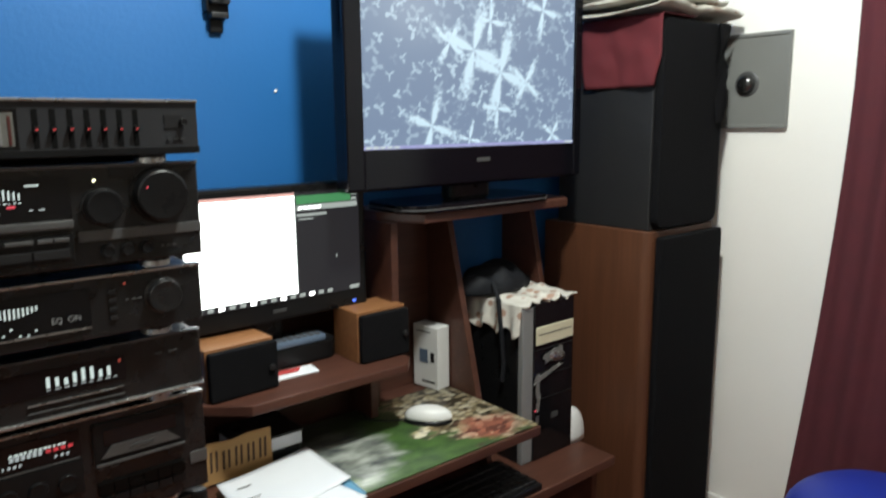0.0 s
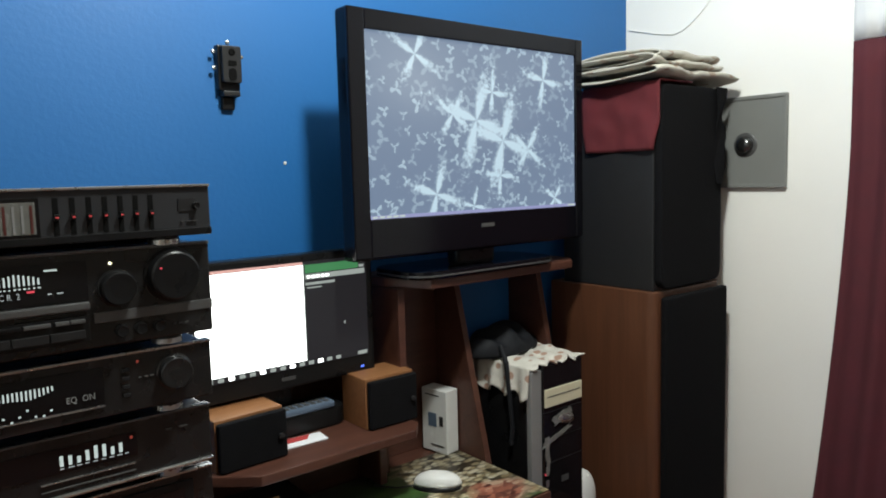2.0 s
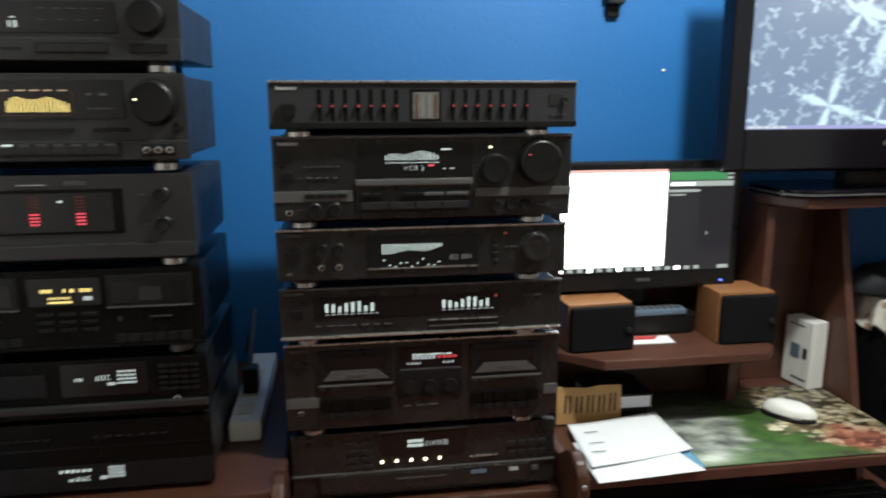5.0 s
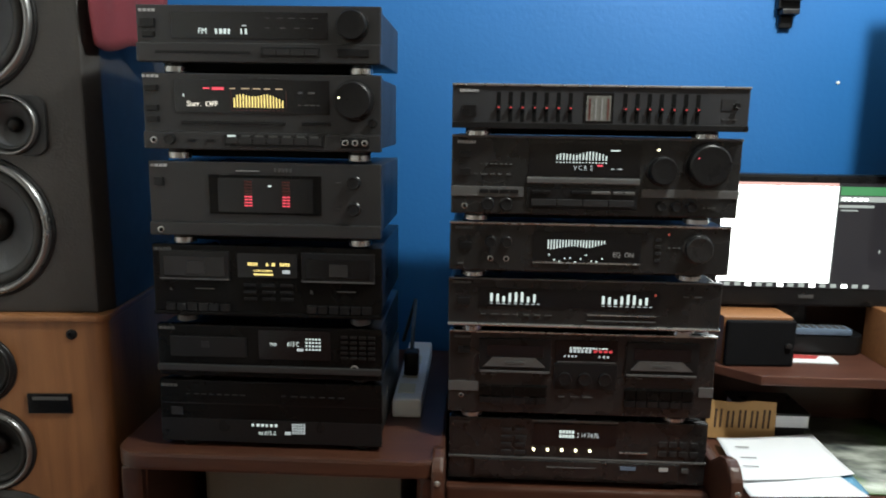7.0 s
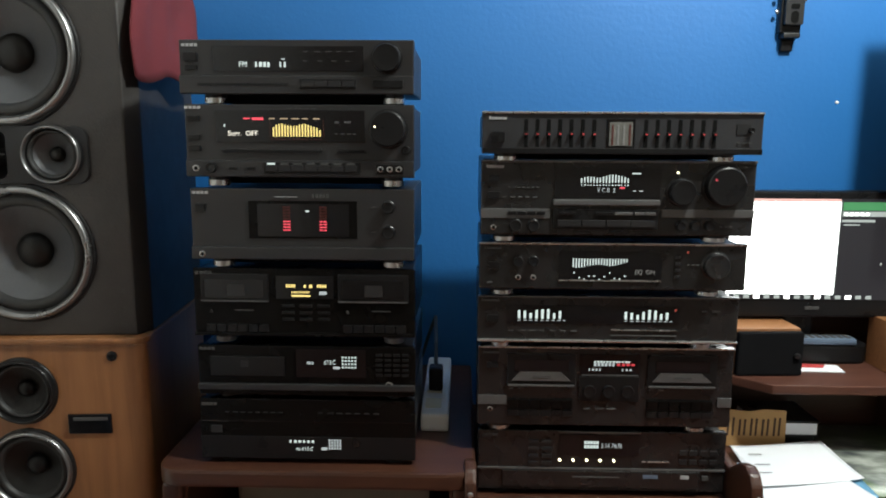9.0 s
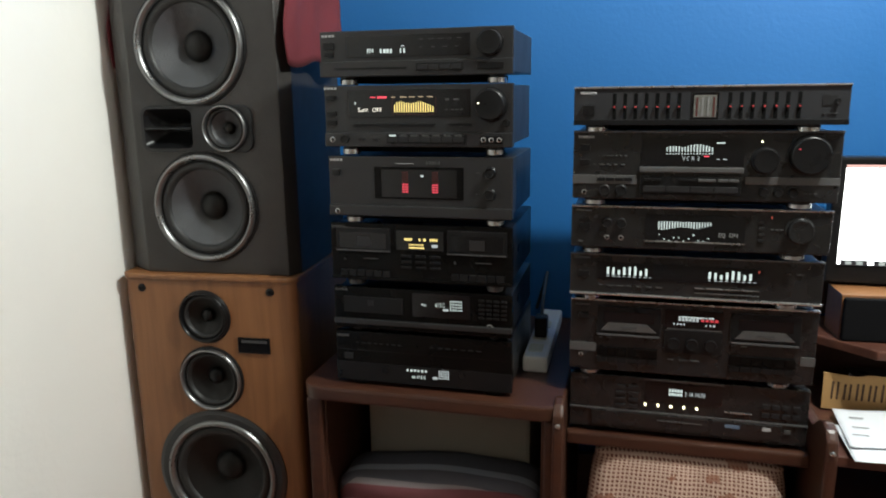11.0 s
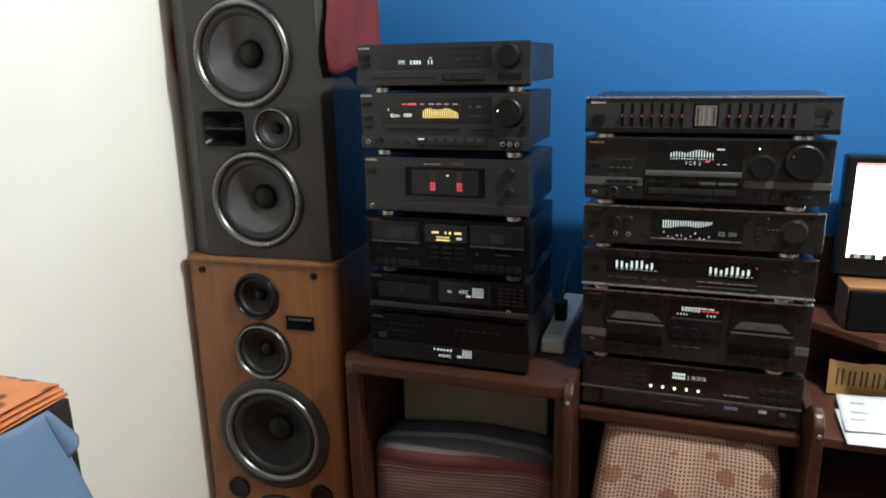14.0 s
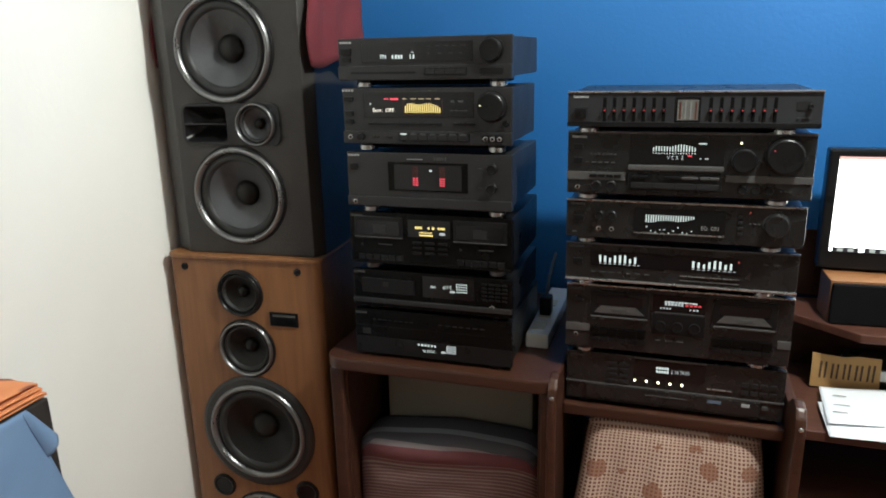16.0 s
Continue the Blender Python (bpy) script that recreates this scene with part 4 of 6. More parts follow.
def checked():
    m = bpy.data.materials.new("checked_cloth")
    m.use_nodes = True
    nt = m.node_tree
    b = nt.nodes["Principled BSDF"]
    tc = nt.nodes.new("ShaderNodeTexCoord")
    mp = nt.nodes.new("ShaderNodeMapping")
    mp.inputs["Scale"].default_value = (44, 80, 1)
    nt.links.new(tc.outputs["UV"], mp.inputs["Vector"])
    v = nt.nodes.new("ShaderNodeTexVoronoi")
    v.inputs["Scale"].default_value, v.inputs["Randomness"].default_value = 1.0, 0.0
    v.distance = "CHEBYCHEV"
    nt.links.new(mp.outputs["Vector"], v.inputs["Vector"])
    lt = nt.nodes.new("ShaderNodeMath")
    lt.operation = "LESS_THAN"
    lt.inputs[1].default_value = 0.29
    nt.links.new(v.outputs["Distance"], lt.inputs[0])
    base = nt.nodes.new("ShaderNodeMix")
    base.data_type = "RGBA"
    base.inputs[6].default_value, base.inputs[7].default_value = (0.52, 0.37, 0.29, 1), (0.15, 0.055, 0.035, 1)
    nt.links.new(lt.outputs[0], base.inputs[0])
    v2 = nt.nodes.new("ShaderNodeTexVoronoi")
    v2.inputs["Scale"].default_value, v2.inputs["Randomness"].default_value = 6.0, 0.7
    m2 = nt.nodes.new("ShaderNodeMapping")
    m2.inputs["Scale"].default_value = (1, 1.85, 1)
    nt.links.new(tc.outputs["UV"], m2.inputs["Vector"])
    nt.links.new(m2.outputs["Vector"], v2.inputs["Vector"])
    n = nt.nodes.new("ShaderNodeTexNoise")
    n.inputs["Scale"].default_value = 30
    nt.links.new(tc.outputs["UV"], n.inputs["Vector"])
    ad = nt.nodes.new("ShaderNodeMath")
    ad.operation = "MULTIPLY_ADD"
    ad.inputs[1].default_value = 0.35
    nt.links.new(n.outputs["Fac"], ad.inputs[0])
    nt.links.new(v2.outputs["Distance"], ad.inputs[2])
    lt2 = nt.nodes.new("ShaderNodeMath")
    lt2.operation = "LESS_THAN"
    lt2.inputs[1].default_value = 0.5
    nt.links.new(ad.outputs[0], lt2.inputs[0])
    sc = nt.nodes.new("ShaderNodeMath")
    sc.operation = "MULTIPLY"
    sc.inputs[1].default_value = 0.75
    nt.links.new(lt2.outputs[0], sc.inputs[0])
    mx = nt.nodes.new("ShaderNodeMix")
    mx.data_type = "RGBA"
    mx.inputs[7].default_value = (0.24, 0.09, 0.05, 1)
    nt.links.new(sc.outputs[0], mx.inputs[0])
    nt.links.new(base.outputs[2], mx.inputs[6])
    nt.links.new(mx.outputs[2], b.inputs["Base Color"])
    b.inputs["Roughness"].default_value = 0.9
    return m


cv = thing("cloth_cover", (0.22, 1.0, 0.0), "brown and cream checked cloth with brown motifs draped over a box", "cloth")


def drape(u, v):
    w = 0.342 + 0.16 * max(0, v - 0.35) ** 0.8
    x = 0.226 + (u - 0.5) * w
    edge = abs(u - 0.5) * 2
    if v < 0.35:
        return Vector((x, 1.15 - v / 0.35 * 0.208, 0.531 - 0.01 * edge ** 6))
    k = (v - 0.35) / 0.65
    ripple = (0.008 * math.sin(u * 16 + 1) + 0.006 * math.sin(u * 31)) * min(1, k * 2) + 0.02 * edge ** 6
    return Vector((x + 0.006 * math.sin(k * 5 + u * 3), 0.939 - 0.075 * k - ripple + 0.05 * edge ** 8, 0.533 - 0.012 * edge ** 5 - 0.44 * k - 0.012 * (1 - min(1, k * 12))))


uv_sheet("cover", drape, 60, 80, checked(), cv, 0.003)


bxc = thing("covered_box", (0.22, 1.05, 0.0), "dark carton hidden under the checked cloth", "box")
part("carton", box(0.07, 0.375, 0.965, 1.3, 0.0, 0.515, 0.01), BAGBLK, bxc)

# ---- power strip between the stacks ----
ps = thing("power_strip", (-0.08, 1.2, CT), "white multi-socket power strip lying on the cabinet", "power strip")
part("housing", box(-0.102, -0.05, 1.02, 1.36, CT, CT + 0.035, 0.006), WHITEPL, ps)
for k in range(3):
    part("socket", box(-0.095, -0.065, 1.05 + 0.08 * k, 1.095 + 0.08 * k, CT + 0.034, CT + 0.037, 0.001), IVORY, ps)
pl = thing("plug", (-0.078, 1.147, CT + 0.037), "black power plug with cord, pushed into the power strip", "plug")
part("plug_body", box(-0.092, -0.064, 1.13, 1.165, CT + 0.0372, CT + 0.085, 0.006), BLACK, pl)
part("cord", tube([(-0.078, 1.15, CT + 0.08), (-0.08, 1.2, CT + 0.115), (-0.085, 1.32, CT + 0.14), (-0.1, 1.38, CT + 0.09), (-0.12, 1.41, CT + 0.02)], 0.004), CABLE, pl)

# ---- loudspeakers ----


LT = thing("tower_loudspeaker", (-0.768, 1.09, 0), "tall brown wood-veneer loudspeaker without grille, with black drivers and silver rims", "loudspeaker", "tower loudspeakers", turn=4, local=True)
# own metres: front at y = -0.17
FY = -0.17
TH = 0.845
LTC = part("cabinet", prism(round_rect(-0.203, 0.19, FY, 0.17, 0.016, 5, (0, 1)), 2, 0.0, TH - 0.012, 0.004), OAK, LT)
part("top_board", prism(round_rect(-0.205, 0.195, FY - 0.006, 0.17, 0.02, 5, (0, 1)), 2, TH - 0.0119, TH, 0.004), OAK, LT)


def carve(ob, cutters):
    """Cut openings out of a cabinet; the cutters are closed solids in the cabinet's own metres."""
    for cutter in cutters:
        bmesh.ops.recalc_face_normals(cutter, faces=cutter.faces)
        me = bpy.data.meshes.new("cut")
        cutter.to_mesh(me)
        cutter.free()
        tool = bpy.data.objects.new("cut", me)
        scene.collection.objects.link(tool)
        tool.matrix_world = ob.parent.matrix_world if ob.parent else Matrix()
        mod = ob.modifiers.new("opening", "BOOLEAN")
        mod.operation, mod.solver, mod.object = "DIFFERENCE", "EXACT", tool
        bpy.context.view_layer.update()
        cut_me = bpy.data.meshes.new_from_object(ob.evaluated_get(bpy.context.evaluated_depsgraph_get()))
        ob.modifiers.remove(mod)
        ob.data = cut_me
        bpy.data.objects.remove(tool)


def hole(x, z, r, y, depth):
    return lathe([(0, 0.02), (r, 0.02), (r, -depth), (0, -depth)], (x, y, z), n=48)


def driver(parent, x, z, r, y, rim, cone, dome, name, deep=0.03, plate=1.06):
    """A driver let into the baffle: plate, rim, rolled surround, hollow cone and dust cap."""
    d = part(name, lathe([(r * plate, -0.001), (r * plate, 0.003), (r * (0.6 * plate + 0.4), 0.007 if plate > 1.1 else 0.0045), (r * 0.97, 0.006), (r * 0.87, 0.003), (r * 0.87, -0.001)], (x, y, z), n=64), BLACK if plate < 1.1 else FRAME, parent, smooth=False)
    part("rim", lathe([(r * 1.0, 0.0045), (r * 0.99, 0.010), (r * 0.955, 0.0135), (r * 0.92, 0.0125), (r * 0.885, 0.006), (r * 0.875, -0.001)], (x, y, z), n=64), rim, d, smooth=True)
    part("surround", lathe([(r * 0.88, -0.001), (r * 0.85, 0.004), (r * 0.79, 0.006), (r * 0.73, 0.003), (r * 0.705, -0.003)], (x, y, z), n=56), RUBBER, d, smooth=True)
    part("cone", lathe([(r * 0.71, -0.003), (r * 0.62, -0.003 - deep * 0.22), (r * 0.5, -0.003 - deep * 0.5), (r * 0.36, -0.003 - deep * 0.8), (r * 0.24, -0.003 - deep), (0, -0.003 - deep)], (x, y, z), n=56), cone, d, smooth=True)
    part("dust_cap", lathe([(r * 0.27, -0.002 - deep * 0.92), (r * 0.25, 0.002 - deep * 0.85), (r * 0.19, 0.004 - deep * 0.72), (r * 0.1, 0.005 - deep * 0.64), (0, 0.005 - deep * 0.62)], (x, y, z), n=40), dome, d, smooth=True)
    return d


TO = -0.018
LT_DRIVERS = (("tweeter", 0.0, 0.752, 0.056, BLACK, BLACK, 0.014, 1.06), ("midrange", 0.004, 0.61, 0.071, RIM, BLACK, 0.02, 1.06),
              ("woofer", 0.012, 0.384, 0.13, RIM, CONEDK, 0.034, 1.17), ("lower_woofer", 0.012, 0.105, 0.1, RIM, CONEDK, 0.03, 1.04))
bpy.context.view_layer.update()
carve(LTC, [hole(TO + dx, z, r * 0.9, FY, deep + 0.02) for _, dx, z, r, _, _, deep, _ in LT_DRIVERS])
for name, dx, z, r, rim, cap, deep, plate in LT_DRIVERS:
    driver(LT, TO + dx, z, r, FY, rim, CONEDK, cap, name, deep, plate)
for x, z in ((-0.12, 0.215), (0.115, 0.225)):
    part("bass_port", lathe([(0.031, 0), (0.031, 0.004), (0.026, 0.006), (0.021, 0.003), (0.0, 0.002)], (x, FY, z), n=32), BLACK, LT)
for x in (-0.16, 0.135):
    part("grille_peg", lathe([(0.009, 0), (0.0085, 0.003), (0.005, 0.004), (0.004, 0.001), (0, 0.001)], (x, FY, 0.812), n=18), BLACK, LT)
nb = part("name_plate", box(0.055, 0.128, FY - 0.004, FY, 0.675, 0.71, 0.001), GLASSBLK, LT)
part("maker_mark", box(0.064, 0.122, FY - 0.0046, FY - 0.0035, 0.699, 0.705), MIDGREY, nb)

BT = thing("black_loudspeaker", (-0.742, 1.1, TH), "large black three-way loudspeaker with silver-rimmed woofers, on the brown tower", "loudspeaker", "black loudspeakers", turn=4, local=True)
BY = -0.165
pts = [(-0.2275, 0.155), (0.165, 0.155), (0.165, BY + 0.03), (0.148, BY), (-0.174, BY), (-0.2275, BY + 0.036)]
BTC = part("cabinet", prism(pts, 2, 0.0, 0.64, 0.003), VINYL, BT)
hp = part("horn_plate", prism(round_rect(-0.155, 0.09, 0.258, 0.352, 0.02), 1, BY - 0.006, BY, 0.002), GREYBLACK, BT)
bpy.context.view_layer.update()
mouth = round_rect(-0.147, -0.04, 0.266, 0.346, 0.013)
carve(BTC, [hole(-0.028, 0.142, 0.113 * 0.9, BY, 0.055), hole(-0.034, 0.47, 0.117 * 0.9, BY, 0.055), hole(0.034, 0.306, 0.047 * 0.9, BY, 0.03), prism(mouth, 1, BY - 0.02, BY + 0.05)])
carve(hp, [hole(0.034, 0.306, 0.047 * 0.9, BY, 0.03), prism(mouth, 1, BY - 0.02, BY + 0.02)])
driver(BT, -0.028, 0.142, 0.113, BY, RIM, CONE, CONEDK, "lower_woofer", 0.036, 1.04)
driver(BT, -0.034, 0.47, 0.117, BY, RIM, CONE, CONEDK, "upper_woofer", 0.036, 1.04)
driver(BT, 0.034, 0.306, 0.047, BY - 0.006, RIM, CONE, CONEDK, "midrange", 0.016, 1.02)
throat = bmesh.new()
for k, (inset, y) in enumerate(((0.0, -0.007), (0.006, 0.004), (0.018, 0.02), (0.034, 0.045))):
    ring = round_rect(-0.1465 + inset, -0.0405 - inset * 0.4, 0.2665 + inset * 0.9, 0.3455 - inset * 0.9, max(0.004, 0.013 - inset * 0.3))
    cur = [throat.verts.new((x, BY + y, z)) for x, z in ring]
    if k:
        for i in range(len(cur)):
            throat.faces.new((prev[i], prev[(i + 1) % len(cur)], cur[(i + 1) % len(cur)], cur[i]))
    prev = cur
throat.faces.new(prev)
part("horn_throat", throat, BLACK, hp, "glossy black horn flare", True)
part("horn_fin", prism([(-0.146, 0.3035), (-0.12, 0.3045), (-0.042, 0.305), (-0.042, 0.3075), (-0.12, 0.308), (-0.146, 0.309)], 1, BY - 0.006, BY + 0.03, 0.0008), GREYBLACK, hp)


rc = thing("red_cloth", (-0.74, 1.1, TH + 0.64), "dark red cloth laid over the top of the black loudspeaker", "cloth", "red cloths")


def over_left(u, v):
    """Across the cabinet's top, down past its right side and past its left side."""
    y = 0.955 + 0.24 * u
    s = v * 0.77 - 0.385
    wob = 0.008 * noise.noise((u * 4, v * 9, 3))
    if abs(s) < 0.176:
        return Vector((-0.74 + s * (1.0 if s > 0 else 1.273), y - 0.02 * s, TH + 0.643 + wob * 0.3))
    sg = 1 if s > 0 else -1
    k = abs(s) - 0.176
    return Vector((-0.74 + sg * ((0.176 if sg > 0 else 0.224) + 0.02 * k + (0.03 * u * (k / 0.2) if sg > 0 else 0.005 * u)) + wob, y - 0.02 * s + 0.01 * math.sin(k * 30), TH + 0.64 - k * (1 + 0.035 * math.sin(u * 11))))


uv_sheet("drape", over_left, 24, 48, REDCLOTH, rc, 0.003)

# ---- right-hand loudspeakers ----
RX0, RX1, RY0, RY1, RT = 1.637, 1.955, 1.05, 1.405, 0.912
rt = thing("tower_loudspeaker", (1.795, 1.22, 0), "tall brown wood-veneer loudspeaker with a black cloth grille", "loudspeaker", "tower loudspeakers")
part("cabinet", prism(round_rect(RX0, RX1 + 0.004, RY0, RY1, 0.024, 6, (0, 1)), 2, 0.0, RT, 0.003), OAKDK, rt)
part("grille", box(RX0 + 0.024, RX1 + 0.002, RY0 - 0.022, RY0 - 0.0005, 0.015, RT - 0.014, 0.009, 3), GRILLE, rt, "black cloth grille")
rb = thing("black_loudspeaker", (1.795, 1.22, RT), "large black vinyl loudspeaker with grille, on the brown tower", "loudspeaker", "black loudspeakers")
part("cabinet", box(RX0 + 0.012, RX1 - 0.018, RY0 + 0.012, RY1 - 0.04, RT, RT + 0.535, 0.004, 2), VINYL_SHADED, rb)
part("grille", prism(round_rect(RX0 + 0.014, RX1 - 0.02, RT + 0.006, RT + 0.53, 0.03), 1, RY0 - 0.012, RY0 + 0.0115, 0.006), GRILLE, rb, "black cloth grille with rounded corners")
def frayed(u, v):
    """Loose cloth at the grille's outer edge, its hem in soft scallops."""
    z = RT + 0.532 - 0.26 * v
    out = 0.02 * abs(math.sin(v * 8 + 0.9)) ** 1.5 * (1 - v) + 0.007 * noise.noise((v * 11, u, 3))
    return Vector((RX1 - 0.06 + (0.038 + out) * u, RY0 - 0.014 - 0.006 * math.sin(u * 3 + v * 7), z))


ob = uv_sheet("loose_cloth", frayed, 8, 40, GRILLE, rb, 0.003)
ob["label"] = "frayed black cloth edge"
rr = thing("red_cloth", (1.64, 1.22, RT + 0.535), "red cloth hanging down the side of the black loudspeaker", "cloth", "red cloths")


def over_right(u, v):
    y = 1.04 + 0.245 * u
    s = v * 0.36
    wob = 0.006 * noise.noise((u * 5, v * 6, 8))
    if s < 0.15:
        return Vector((1.79 - s, y, RT + 0.541 + wob * 0.3))
    k = s - 0.15
    shrink = 0.03 * max(0, k - 0.12) / 0.09
    return Vector((RX0 + 0.004 - 0.004 * math.sin(u * 8) + wob, y + (0.5 - u) * shrink + 0.01 * k, RT + 0.538 - k * 0.83))


uv_sheet("drape", over_right, 24, 30, REDCLOTH, rr, 0.003)
fc = thing("folded_cloth", (1.8, 1.2, RT + 0.55), "folded cream floral cloth on top of the black loudspeaker", "cloth")
for k in range(3):
    def layer(u, v, k=k):
        a = 2 * math.pi * v
        w = 0.19 - 0.018 * k
        d = 0.17 - 0.012 * k
        cx, cy = 1.79 + 0.012 * (-1) ** k, 1.2
        x = cx + (u - 0.5) * 2 * w
        th = 0.014 + 0.006 * noise.noise((u * 5, k * 3, 1))
        return Vector((x + 0.008 * math.sin(a), cy + d * math.cos(a) * (1 + 0.06 * math.sin(u * 9 + k)), RT + 0.562 + 0.024 * k + th * math.sin(a) + 0.004 * math.sin(u * 11 + k * 2) + 0.006 * noise.noise((u * 8, v * 6, k))))
    uv_sheet("fold", layer, 30, 24, BEIGECLOTH, fc, 0.004)

# ---- things on the white wall ----
pn = thing("wall_panel", (XR, 1.03, 1.29), "grey steel cover plate with a round dark knob on the white wall", "electrical panel")
part("plate", box(XR - 0.012, XR - 0.0005, 0.905, 1.15, 1.17, 1.425, 0.004), PANEL, pn)
for (a, b, c, d) in ((0.905, 1.15, 1.415, 1.425), (0.905, 1.15, 1.17, 1.18), (0.905, 0.915, 1.18, 1.415), (1.14, 1.15, 1.18, 1.415)):
    part("raised_border", box(XR - 0.0155, XR - 0.0115, a, b, c, d, 0.0015), PANEL, pn)
part("collar", lathe([(0.034, -0.011), (0.034, -0.014), (0.03, -0.0155), (0, -0.0155)], (XR, 1.02, 1.29), "x", 28), GREYTRIM, pn)
part("knob", lathe([(0.024, -0.013), (0.024, -0.024), (0.02, -0.031), (0.01, -0.035), (0, -0.036)], (XR, 1.02, 1.29), "x", 28), mat("dark_chrome", (0.12, 0.12, 0.12), 0.2, 0.9, 0.1, 10, 0), pn, "dark round knob", True)
wc = thing("wall_cable", (XR, 1.2, 1.75), "thin white cable hanging in a loop on the white wall", "cable")
part("cord", tube([(XR - 0.004, 1.42 - 0.032 * i, 1.675 - 0.05 * math.sin(i / 12 * 2.2) + 0.012 * max(0, i - 5) ** 1.5) for i in range(13)], 0.0018), WHITE, wc)

# ---- desk ----
DZ = 0.523
dk = thing("computer_desk", (1.0, 1.2, 0), "reddish-brown laminate computer desk with monitor shelf, keyboard tray and raised stand", "desk")
part("desktop", box(0.475, 1.2135, 1.025, 1.4335, DZ - 0.022, DZ, 0.003), DESKW, dk)
part("tray", box(0.5, 1.52, 1.045, 1.4, 0.32, 0.345, 0.004), DESKW, dk, "low shelf for keyboard and computer")
for x in (0.478, 1.5):
    part("side_panel", box(x, x + 0.02, 1.1, 1.4, 0.0, 0.3195 if x > 1 else DZ - 0.0225, 0.003), DESKW, dk)
part("monitor_shelf", prism([(0.478, 1.4), (0.478, 1.27), (0.6, 1.165), (0.95, 1.165), (0.982, 1.2), (0.982, 1.4)], 2, 0.672, 0.692, 0.003), DESKW, dk)
part("shelf_support", box(0.945, 0.965, 1.3, 1.4, DZ + 0.0005, 0.6715, 0.003), DESKW, dk)
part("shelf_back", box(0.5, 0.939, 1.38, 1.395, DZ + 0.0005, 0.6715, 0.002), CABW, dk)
SZ = 1.0


def upright(x, yb, yt, z0, name="stand_panel"):
    part(name, prism([(1.434, z0), (yb, z0), (yt, SZ - 0.0225), (1.434, SZ - 0.0225)], 0, x, x + 0.018, 0.002), DESKW, dk)


part("stand_back", box(1.0015, 1.214, 1.425, 1.433, DZ + 0.0005, SZ - 0.0225, 0.002), DESKW, dk)
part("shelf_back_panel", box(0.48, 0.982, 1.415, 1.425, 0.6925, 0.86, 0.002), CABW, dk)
part("stand_panel", box(0.983, 1.001, 1.262, 1.434, 0.672, SZ - 0.0225, 0.002), DESKW, dk)
part("stand_foot", box(0.983, 1.001, 1.345, 1.433, DZ + 0.0005, 0.6715, 0.002), DESKW, dk)
upright(1.2145, 1.195, 1.352, 0.3455)
upright(1.49, 1.2, 1.33, 0.3455)
part("stand_top", prism([(0.98, 1.425), (0.98, 1.31), (1.03, 1.2), (1.5, 1.205), (1.54, 1.25), (1.54, 1.425)], 2, SZ - 0.022, SZ, 0.004), DESKW, dk)


